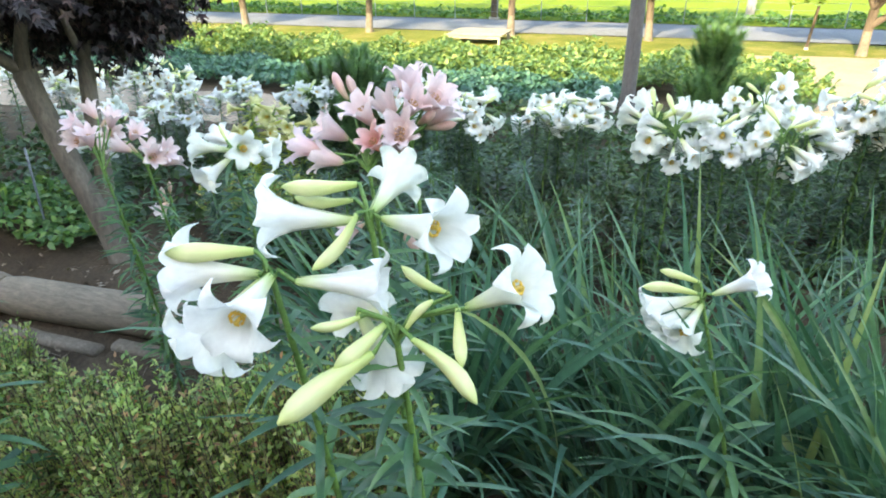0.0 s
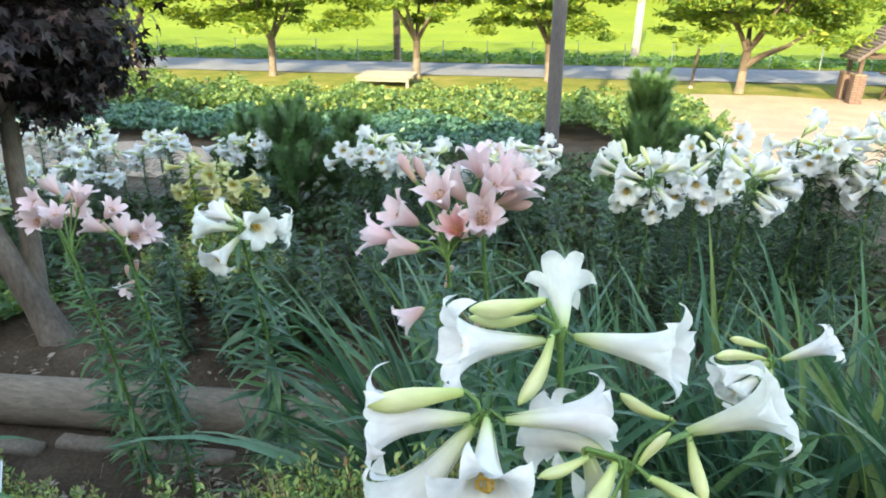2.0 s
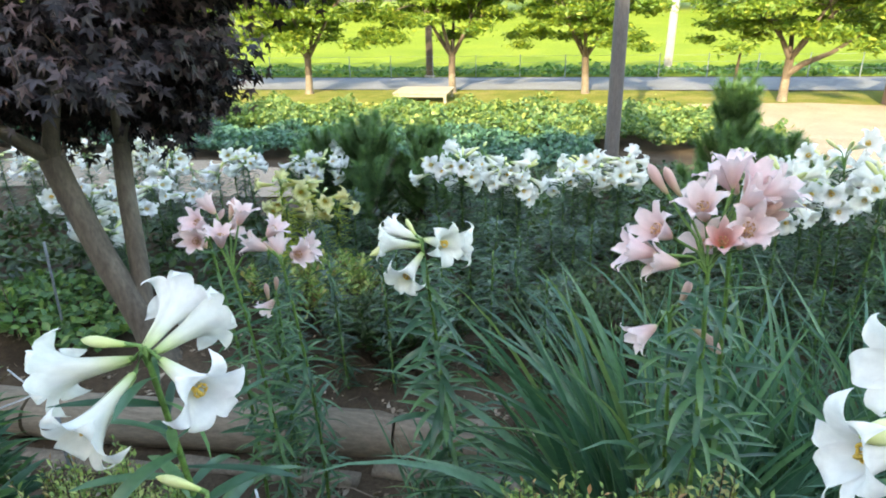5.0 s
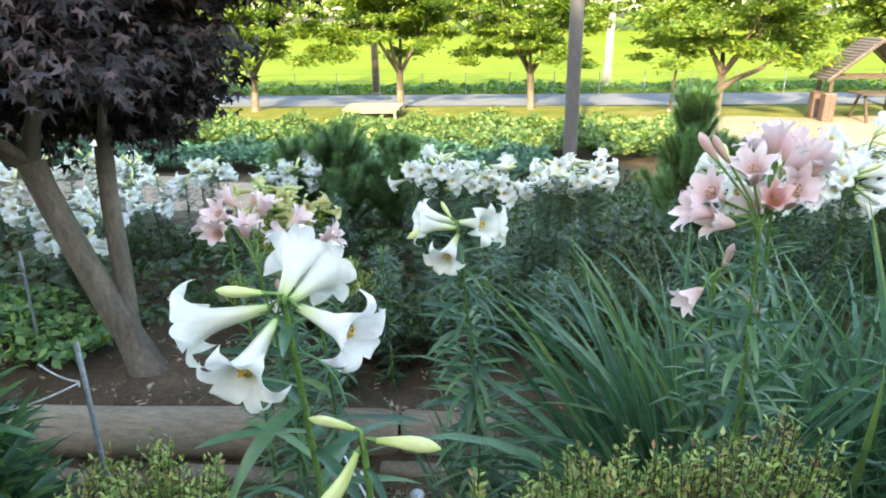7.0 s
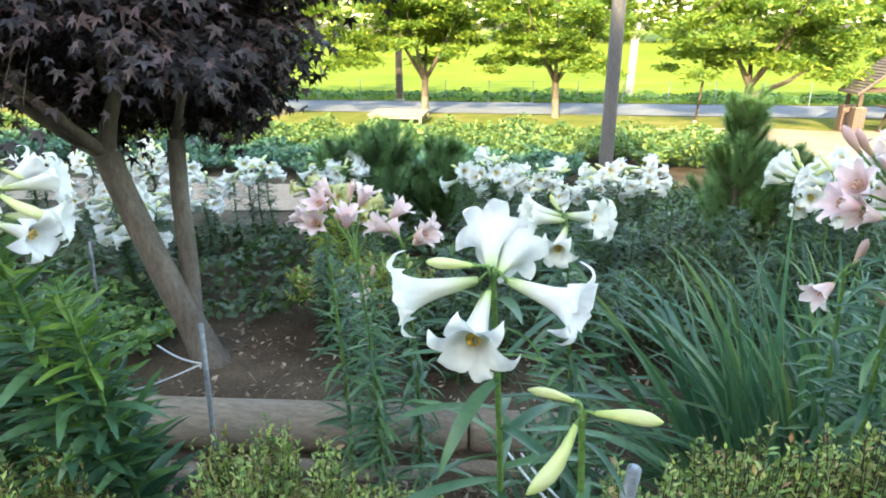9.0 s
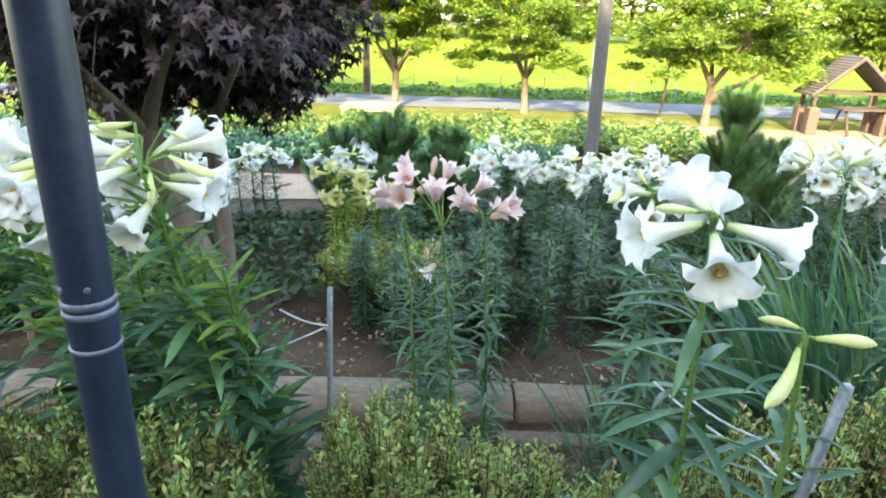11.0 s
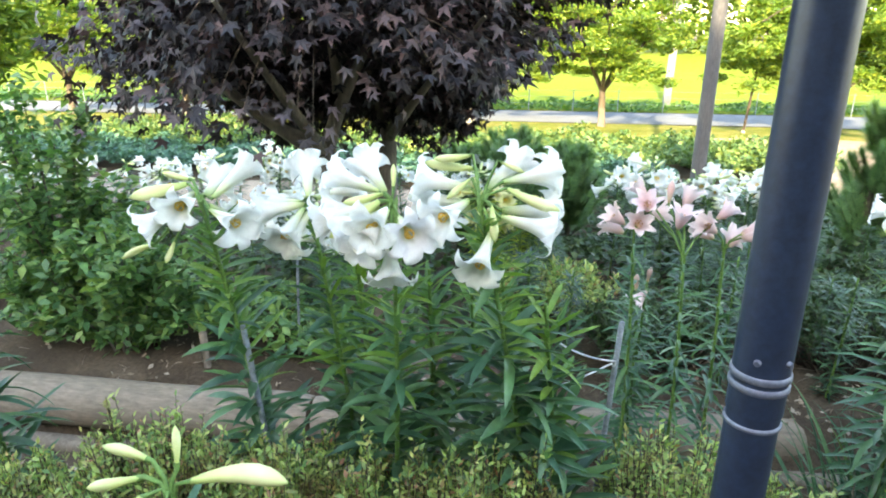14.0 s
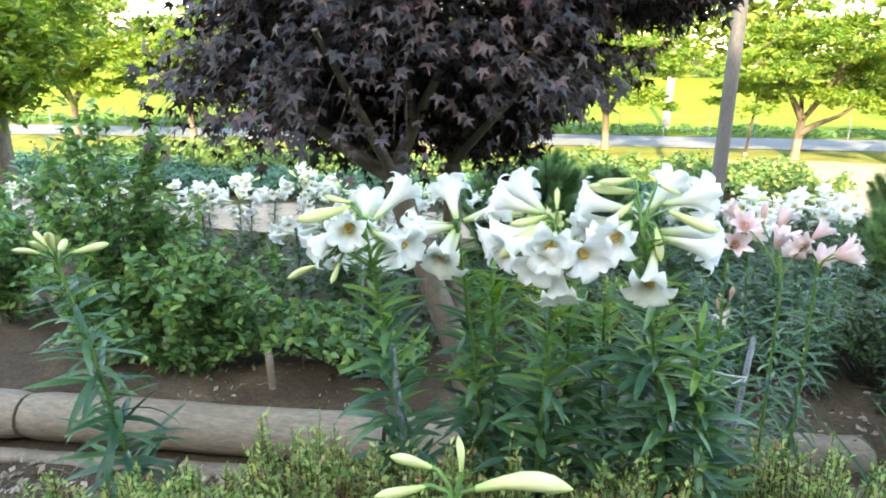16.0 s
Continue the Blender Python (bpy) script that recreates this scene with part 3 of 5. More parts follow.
def log(x0, y0, x1, y1, r, label):
    cx, cy = (x0 + x1) / 2, (y0 + y1) / 2
    root = thing("log", (cx, cy, log_z(cx)), label, "log", "log border of the bed")
    rng = random.Random(int(1000 * abs(x0)))
    g = Geo()
    n, m = 22, 14
    vs, fs = [], []
    d = Vector((x1 - x0, y1 - y0, log_z(x1) - log_z(x0)))
    side = Vector((-d.y, d.x, 0)).normalized()
    for i in range(n + 1):
        u = i / n
        rr = r * (0.9 if i in (0, n) else 1)
        for j in range(m):
            a = 6.283 * j / m
            k = rr * (1 + 0.05 * noise.noise((u * 3 + x0 * 7, math.cos(a) * 1.2, math.sin(a) * 1.2)))
            vs.append(Vector((x0 - cx, y0 - cy, r * 0.94 + log_z(x0) - log_z(cx))) + d * u + side * math.cos(a) * k + Vector((0, 0, math.sin(a) * k)))
    fs = [(i * m + j, i * m + (j + 1) % m, (i + 1) * m + (j + 1) % m, (i + 1) * m + j) for i in range(n) for j in range(m)]
    g.add(vs, fs)
    part("trunk", g, WOOD_LOG, root)
    for i in (0, n):
        g = Geo()
        g.add([vs[i * m + j] * 1.0 for j in range(m)], [tuple(range(m))])
        part("cut_end", g, CUT_WOOD, root, "sawn log end", smooth=False)


for a, b in ((-10.4, -8.62), (-8.6, -6.61), (-6.595, -4.63), (-4.615, -4.12)):
    log(a, 3.53 + max(0, a + 6.6) * 0.09, b, 3.53 + max(0, b + 6.6) * 0.09, 0.132, "weathered brown round log edging the flower bed")


def slab(x0, x1, y, z):
    g = Geo()
    n = 14
    for i in range(n + 1):
        x = x0 + (x1 - x0) * i / n
        w = 0.012 * noise.noise((x * 6, y, 1))
        for dy, dz in ((-0.045, -0.04), (-0.045, 0.012), (-0.03, 0.03), (0.035, 0.03), (0.045, 0.012), (0.045, -0.04)):
            g.v.append((x - (x0 + x1) / 2, dy + w, dz + 0.006 * noise.noise((x * 9, dy * 9, 4))))
    for i in range(n):
        for j in range(6):
            g.f.append((i * 6 + j, i * 6 + (j + 1) % 6, (i + 1) * 6 + (j + 1) % 6, (i + 1) * 6 + j))
    g.f += [tuple(range(6))[::-1], tuple(n * 6 + j for j in range(6))]
    g.m = [0] * len(g.f)
    ob = new("edging_slab", g.mesh("edging_slab", SLAB))
    ob.location = ((x0 + x1) / 2, y, z)
    tagged(ob, "pale weathered edging strip half sunk before the log", "edging", "edging strips")


for a, b in ((-10.2, -7.7), (-7.66, -5.75), (-5.7, -4.75), (-4.7, -3.9)):
    slab(a, b, 3.36 + max(0, a + 6.6) * 0.09, -0.352)


# ---- lamp post ----
def lamp_post():
    root = thing("lamp_post", (-5.340, 1.370, ground_z(0, 1.27) - 0.01), "slim black painted steel lamp post with grey bands", "lamp post")
    b = -root.location.z + -0.025
    g = Geo()
    g.tube([(0, 0, 0), (0, 0, 0.6), (0, 0, b + 1.36)], [0.0272, 0.0272, 0.0272], 28)
    part("lower_tube", g, POST_BLACK, root)
    g = Geo()
    g.tube([(0, 0, b + 1.36), (0, 0, b + 2.2), (0, 0, 3.4)], [0.0285, 0.0285, 0.0285], 28)
    part("upper_tube", g, POST_BLACK, root)
    for z, h, r in ((1.404, 0.0045, 0.0303), (1.391, 0.0045, 0.0303), (1.346, 0.003, 0.0292)):
        g = Geo()
        g.tube([(0, 0, b + z - h), (0, 0, b + z - h * 0.6), (0, 0, b + z + h * 0.6), (0, 0, b + z + h)], [r - 0.002, r, r, r - 0.002], 28)
        part("band", g, RING_GREY, root, "worn grey metal band")
    for a in (-2.1, -1.0):
        g = Geo()
        c = Vector((math.cos(a) * 0.0285, math.sin(a) * 0.0285, b + 1.425))
        g.tube([c * 1.0, c + Vector((math.cos(a), math.sin(a), 0)) * 0.004], [0.004, 0.003], 8)
        part("screw", g, RING_GREY, root)
    g = Geo()
    g.tube([(0, 0, 3.4), (0, 0, 3.43), (0, 0, 3.46), (0, 0, 3.75), (0, 0, 3.8), (0, 0, 3.86)], [0.04, 0.09, 0.1, 0.15, 0.19, 0.02], 24)
    part("lantern", g, POST_BLACK, root)
    g = Geo()
    g.tube([(0, 0, -0.02), (0, 0, 0.015), (0, 0, 0.02)], [0.09, 0.09, 0.085], 20)
    part("base_plate", g, POST_BLACK, root)


lamp_post()


# ---- stakes and strings ----
def stake(at, top, r, label, name="stake", mat=None):
    root = thing(name, at, label, "stake", "garden stakes")
    g = Geo()
    t = Vector(top) - Vector(at)
    g.tube([(0, 0, -0.05), tuple(t * 0.5), tuple(t), tuple(t * 1.004)], [r, r, r, r * 0.5], 10)
    part("rod", g, mat or STAKE, root)
    return root


stake((-5.34, 2.46, ground_z(0, 2.4)), (-5.295, 2.421, 0.945), 0.008, "thin grey metal rod with pale string tied on")
stake((-6.218, 2.266, ground_z(0, 2.266)), (-6.318, 2.236, 0.957), 0.009, "thin grey metal rod among the lilies")
stake((-4.33, 1.75, ground_z(0, 1.75)), (-4.24, 1.70, 1.115), 0.011, "pale grey plastic rod beside the lilies")
stake((-6.877, 4.127, ground_z(0, 4.127)), (-6.843, 4.127, 0.555), 0.008, "thin grey rod standing in the bed")
stake((-7.35, 3.9, ground_z(0, 3.9)), (-7.36, 3.9, 0.06), 0.022, "short pale peg behind the log", "peg", SLAB)
stake((-8.3, 4.4, ground_z(0, 4.4)), (-8.4, 4.4, 0.7), 0.008, "thin pale rod leaning in the bed")


def twine(points, label):
    g = Geo()
    pts = []
    for a, b in zip(points, points[1:]):
        for k in range(6):
            p = Vector(a).lerp(Vector(b), k / 6)
            pts.append(p - Vector((0, 0, 0.012 * math.sin(math.pi * k / 6))))
    pts.append(Vector(points[-1]))
    g.tube(pts, [0.0028] * len(pts), 6)
    tagged(new("string", g.mesh("string", STRING)), label, "string", "garden strings")


twine([(-5.8, 2.43, 0.74), (-5.56, 2.32, 0.755), (-5.312, 2.413, 0.82), (-5.303, 2.406, 0.83), (-5.46, 2.46, 0.85)], "pale string tied between rod and lily stem")
twine([(-4.45, 2.05, 0.9), (-4.29, 1.83, 0.86), (-4.258, 1.71, 0.89), (-4.25, 1.70, 0.905), (-4.3, 1.82, 0.915), (-4.4, 1.99, 0.91)], "pale string tied between rod and lily stem")


# ---- maple ----
def palmate():
    """Outline of a maple leaf, tip along +y, unit long."""
    pts = [(0, 0, 0)]
    for a, r in ((-105, 0.45), (-78, 0.3), (-52, 0.8), (-27, 0.36), (0, 1.0), (27, 0.36), (52, 0.8), (78, 0.3), (105, 0.45)):
        w = radians(a)
        pts.append((math.sin(w) * r, math.cos(w) * r, -0.18 * r * r))
    return pts


def bezier(a, b, c, n=6):
    return [tuple(Vector(a) * (1 - t) ** 2 + Vector(b) * 2 * t * (1 - t) + Vector(c) * t * t for t in [k / n])[0] for k in range(n + 1)]


def beyond(p):
    """The crown slants outward and upward on its lighter side."""
    return p.x > 0.44 + 1.15 * (p.z - 1.42) + 0.1 * noise.noise((p.x * 3, p.y * 3, p.z * 3))


def maple():
    rng = random.Random(5)
    base = Vector((-6.22, 4.12, ground_z(0, 4.12) - 0.02))
    root = thing("maple_tree", base, "dark purple maple with two leaning grey trunks", "tree")
    t = Geo()
    fork = Vector((-0.42, 0.0, 1.25))
    t.tube([(0.03, 0, -0.05), (0, 0, 0.04), (-0.06, 0, 0.22), (-0.22, -0.01, 0.65), (-0.38, 0, 1.1), tuple(fork)], [0.13, 0.1, 0.083, 0.074, 0.07, 0.072], 12)
    part("trunk", t, BARK_MAPLE, root, "thick leaning trunk")
    t = Geo()
    t.tube([(-0.07, 0.03, 0.26), (-0.09, 0.1, 0.6), (-0.12, 0.16, 1.0), (-0.12, 0.2, 1.3)], [0.06, 0.056, 0.052, 0.05], 10)
    part("second_trunk", t, BARK_MAPLE, root, "slim upright trunk")
    limbs = [(fork, (-0.36, -0.02, 1.5), (-0.1, 0.0, 1.95), 0.052), (fork, (-0.75, -0.03, 1.42), (-1.2, -0.05, 1.8), 0.052), ((-0.33, -0.02, 1.58), (-0.34, 0, 1.8), (-0.45, 0.0, 2.2), 0.035), (fork, (-0.5, -0.4, 1.6), (-0.6, -0.8, 2.0), 0.035),
             ((-0.12, 0.2, 1.3), (0.0, 0.2, 1.6), (0.3, 0.15, 2.1), 0.035), ((-0.12, 0.2, 1.3), (-0.25, 0.25, 1.7), (-0.3, 0.5, 2.2), 0.03), ((-0.12, 0.2, 1.3), (0.1, -0.1, 1.6), (0.45, -0.45, 1.95), 0.028)]
    for a, b, c, r in limbs:
        g = Geo()
        p = bezier(a, b, c)
        g.tube(p, [r * (1 - 0.7 * k / (len(p) - 1)) for k in range(len(p))], 8)
        part("limb", g, BARK_MAPLE, root)
    tw = Geo()
    lv = Geo()
    out = palmate()
    faces = [(0, k, k + 1) for k in range(1, 9)]
    centre = Vector((-0.32, -0.02, 1.7))
    for s in range(560):
        a = rng.uniform(0, 6.283)
        el = rng.uniform(0.0, 1.0) ** 0.9
        rad = 1.32 + 0.22 * noise.noise((math.cos(a) * 1.5, math.sin(a) * 1.5, el * 2))
        h = 0.0 + el * 1.35
        rr = rad * math.sqrt(max(0.05, 1 - (el * 0.92) ** 2)) * rng.uniform(0.45, 1.02) ** 0.6
        wide = 1.05 if math.cos(a) < 0 else 1.0
        tip = centre + Vector((math.cos(a) * rr * wide, math.sin(a) * rr * 0.66, h - 0.26 * (rr / 1.3) ** 2 + 0.34 * max(0, math.cos(a)) * rr / 1.3 + rng.gauss(0, 0.05)))
        src = centre + Vector((math.cos(a) * rr * 0.4, math.sin(a) * rr * 0.4, h * 0.75 + 0.2))
        mid = (src + tip) / 2 + Vector((0, 0, 0.12))
        pts = bezier(src, mid, tip, 5)
        tw.tube(pts, [0.006, 0.005, 0.004, 0.003, 0.002, 0.001], 4, caps=False)
        for k in range(40):
            u = rng.uniform(0.4, 1.06)
            p = src.lerp(tip, u) + Vector((rng.gauss(0, 0.085), rng.gauss(0, 0.085), rng.gauss(-0.02, 0.04)))
            if beyond(p) or p.y < 0.08 and p.z < 1.85 and -0.65 < p.x < 0.28 and rng.random() < 0.6:
                continue
            sz = rng.uniform(0.042, 0.08)
            q = Euler((rng.gauss(-0.75, 0.4), rng.gauss(0, 0.4), a - 1.57 + rng.gauss(0, 0.7))).to_matrix()
            lv.add([p + q @ Vector(w) * sz for w in out], faces)
    for _ in range(210):
        src = Vector((rng.uniform(-1.15, 0.3), rng.uniform(0.15, 0.55), rng.uniform(1.45, 1.9)))
        tip = src + Vector((rng.gauss(0.03, 0.16), rng.uniform(-0.02, 0.2), rng.uniform(-0.25, 0.05)))
        tip.z = max(tip.z, 1.19 + 0.1 * abs(tip.x + 0.3))
        tw.tube(bezier(src, (src + tip) / 2 + Vector((0, 0, 0.06)), tip, 4), [0.005, 0.004, 0.003, 0.002, 0.001], 4, caps=False)
        for k in range(32):
            p = src.lerp(tip, rng.uniform(-0.1, 1.05)) + Vector((rng.gauss(0, 0.09), rng.gauss(0, 0.07), rng.gauss(0, 0.05)))
            if beyond(p):
                continue
            q = Euler((rng.gauss(-0.95, 0.4), rng.gauss(0, 0.4), rng.uniform(0, 6.283))).to_matrix()
            sz = rng.uniform(0.045, 0.08)
            lv.add([p + q @ Vector(w) * sz for w in out], faces)
    for _ in range(130):
        a = rng.uniform(0, 6.283)
        r = math.sqrt(rng.random())
        src = Vector((0.5, -0.05, 2.15))
        tip = Vector((1.0 + 0.62 * math.cos(a) * r, -0.1 + 0.45 * math.sin(a) * r, 2.38 + rng.gauss(0, 0.12)))
        tw.tube(bezier(src, (src + tip) / 2 + Vector((0, 0, 0.1)), tip, 4), [0.006, 0.005, 0.004, 0.003, 0.001], 4, caps=False)
        for k in range(30):
            p = src.lerp(tip, rng.uniform(0.3, 1.05)) + Vector((rng.gauss(0, 0.08), rng.gauss(0, 0.08), rng.gauss(-0.02, 0.05)))
            q = Euler((rng.gauss(-0.9, 0.4), rng.gauss(0, 0.4), rng.uniform(0, 6.283))).to_matrix()
            if not beyond(p):
                sz = rng.uniform(0.042, 0.08)
                lv.add([p + q @ Vector(w) * sz for w in out], faces)
    part("twig_spray", tw, DARKWOOD, root, kind="stuff")
    part("crown", lv, LEAF_MAPLE, root, "dense drooping dark purple leaves", smooth=False)


maple()


# ---- flowers ----
TRUMPET = ((0.006, 0.0, 0.006), (0.010, 0.03, 0.0105), (0.014, 0.06, 0.014), (0.019, 0.086, 0.0185), (0.029, 0.110, 0.0245), (0.043, 0.127, 0.0255), (0.057, 0.133, 0.021), (0.068, 0.127, 0.0125), (0.071, 0.114, 0.001))
NARROW = ((0.006, 0.0, 0.006), (0.010, 0.03, 0.0105), (0.014, 0.06, 0.014), (0.019, 0.09, 0.0185), (0.026, 0.114, 0.0225), (0.037, 0.132, 0.0225), (0.048, 0.141, 0.0175), (0.057, 0.141, 0.010), (0.061, 0.133, 0.001))
CUP = ((0.004, 0.0, 0.006), (0.014, 0.018, 0.014), (0.022, 0.04, 0.02), (0.030, 0.062, 0.0235), (0.041, 0.083, 0.022), (0.054, 0.097, 0.0155), (0.063, 0.102, 0.008), (0.070, 0.099, 0.0008))


def smooth_rows(profile, n):
    """Catmull-Rom rows along a profile."""
    q = [Vector(p) for p in profile]
    q = [q[0] * 2 - q[1]] + q + [q[-1] * 2 - q[-2]]
    out = []
    for i in range(n + 1):
        f = i / n * (len(profile) - 1)
        k = min(len(profile) - 2, int(f))
        t = f - k
        a, b, c, d = q[k:k + 4]
        out.append(0.5 * (2 * b + (c - a) * t + (2 * a - 5 * b + 4 * c - d) * t * t + (3 * b - a - 3 * c + d) * t ** 3))
    return out


def flower_mesh(name, profile, mat, seed, wave=0.004):
    """Six separate pointed petals: three broad inner ones, three narrow outer ones."""
    rng = random.Random(seed)
    g = Geo()
    rows = smooth_rows(profile, 15)
    n, c = len(rows), 3
    z_turn = max(p.z for p in rows) * 0.82
    for k in range(6):
        a0 = math.pi / 3 * k + rng.gauss(0, 0.05)
        wide = 1.14 if k % 2 else 0.8
        lift = -0.001 if k % 2 else 0.0012
        curl = rng.uniform(0.8, 1.5)
        open_out = rng.uniform(0.9, 1.1)
        skew = rng.gauss(0, 0.08)
        ph = rng.uniform(0, 6)
        vs = []
        for i, (r, z, w) in enumerate(rows):
            u = i / (n - 1)
            if u > 0.55:
                e = (u - 0.55) / 0.45
                z = z - 0.02 * (curl - 1) * e * e
                r = r * (1 + (open_out - 1) * e)
            w = max(0.0004, w)
            for j in range(-c, c + 1):
                v = j / c
                ang = v * w * wide / max(r, 0.012) + skew * max(0, u - 0.5)
                ruf = wave * max(0, u - 0.4) * 1.6 * math.sin(u * 13 + ph + (2.1 if j > 0 else 0)) * v * v
                rr = r + lift - 0.12 * w * v * v * u + 0.0012 * u * (1 - abs(v)) ** 3
                vs.append((math.cos(a0 + ang) * rr, math.sin(a0 + ang) * rr, z + ruf + 0.2 * w * v * v * u))
        m = 2 * c + 1
        g.add(vs, [(i * m + j, i * m + j + 1, (i + 1) * m + j + 1, (i + 1) * m + j) for i in range(n - 1) for j in range(m - 1)])
    return g.mesh(name, mat)


def stamen_mesh(length, spread_r, mat):
    g = Geo()
    for k in range(6):
        a = math.pi / 3 * (k + 0.5)
        tip = Vector((math.cos(a) * spread_r, math.sin(a) * spread_r, length))
        g.tube([(0, 0, 0.05), tuple(tip * 0.6 + Vector((0, 0, 0.02))), tuple(tip)], [0.0012, 0.0012, 0.001], 4, caps=False)
        s = Vector((-math.sin(a), math.cos(a), 0.3)) * 0.0058
        g.tube([tip - s, tip - s * 0.4, tip + s * 0.4, tip + s], [0.001, 0.0025, 0.0025, 0.001], 5)
    g.tube([(0, 0, 0.04), (0.003, 0, length * 0.8), (0.004, 0, length * 1.08), (0.004, 0, length * 1.11)], [0.0016, 0.0016, 0.004, 0.002], 5)
    return g.mesh("stamens", mat)


def bud_mesh(name, length, r, mat, bend=0.01):
    g = Geo()
    prof = ((0, 0.35), (0.12, 0.5), (0.3, 0.68), (0.5, 0.92), (0.68, 1.0), (0.82, 0.86), (0.93, 0.5), (1.0, 0.1))
    vs, n = [], 12
    for u, k in prof:
        for j in range(n):
            a = 6.283 * j / n
            q = r * k * (1 + 0.08 * math.cos(3 * a))
            vs.append((math.cos(a) * q + bend * math.sin(math.pi * u), math.sin(a) * q, u * length))
    g.add(vs, [(i * n + j, i * n + (j + 1) % n, (i + 1) * n + (j + 1) % n, (i + 1) * n + j) for i in range(len(prof) - 1) for j in range(n)] + [tuple(range(n))[::-1], tuple((len(prof) - 1) * n + j for j in range(n))])
    return g.mesh(name, mat)


WHITE = [flower_mesh("flower", TRUMPET, PETAL, 1), flower_mesh("flower", TRUMPET, PETAL, 2, 0.006), flower_mesh("flower", NARROW, PETAL, 3), flower_mesh("flower", TRUMPET, PETAL, 6, 0.008)]
SUN_DAPPLE = [flower_mesh("flower", TRUMPET, PETAL_SUN_DAPPLE, 4), flower_mesh("flower", NARROW, PETAL_SUN_DAPPLE, 5)]
PINK = [flower_mesh("flower", CUP, PETAL_PINK, 7, 0.007), flower_mesh("flower", CUP, PETAL_PINK, 8, 0.009), flower_mesh("flower", CUP, PETAL_PINK, 9, 0.006)]
ROSE = [flower_mesh("flower", CUP, PETAL_ROSE, 10, 0.007)]
STAMENS = stamen_mesh(0.106, 0.010, ANTHER)
STAMENS_CUP = stamen_mesh(0.066, 0.014, ANTHER_RUST)
BUDS_W = [bud_mesh("bud", 0.13, 0.0155, BUD, 0.004), bud_mesh("bud", 0.13, 0.0135, BUD, 0.01)]
BUDS_P = [bud_mesh("bud", 0.09, 0.0135, BUD_PINK, 0.003)]


def lily_leaf(length, width, arch, seed):
    rng = random.Random(seed)
    g = Geo()
    n = 6
    vs = []
    for i in range(n + 1):
        u = i / n
        w = width * (0.35 + 1.3 * u) * (1 - u) ** 0.75 * 1.25 if i < n else 0.0004
        y = length * u * (1 - 0.12 * arch * u)
        z = length * (0.30 * u - arch * 0.55 * u * u)
        tw = 0.3 * math.sin(u * 3 + seed)
        vs += [(-w, y, z + w * (0.45 + tw)), (0, y, z), (w, y, z + w * (0.45 - tw))]
    g.add(vs, [(i * 3 + j, i * 3 + j + 1, (i + 1) * 3 + j + 1, (i + 1) * 3 + j) for i in range(n) for j in range(2)])
    return g


LEAVES_YOUNG = [lily_leaf(0.13, 0.0115, a, s).mesh("leaf", LEAF_YOUNG) for a, s in ((0.3, 1), (0.6, 2), (0.0, 3), (0.2, 4))]
LEAVES_WIDE = [lily_leaf(0.15, 0.0132, a, s).mesh("leaf", LEAF_LILY_OB) for a, s in ((0.35, 1), (0.7, 2), (0.9, 3), (0.15, 4))]
LEAVES = [lily_leaf(0.14, 0.0105, a, s).mesh("leaf", LEAF_LILY_OB) for a, s in ((0.5, 1), (0.9, 2), (1.2, 3), (0.2, 4))]


def stem_points(base, head, bow, n=8):
    b, h = Vector(base), Vector(head)
    side = Vector((bow, bow * 0.4, 0))
    return [b.lerp(h, k / n) + side * math.sin(math.pi * k / n) for k in range(n + 1)]


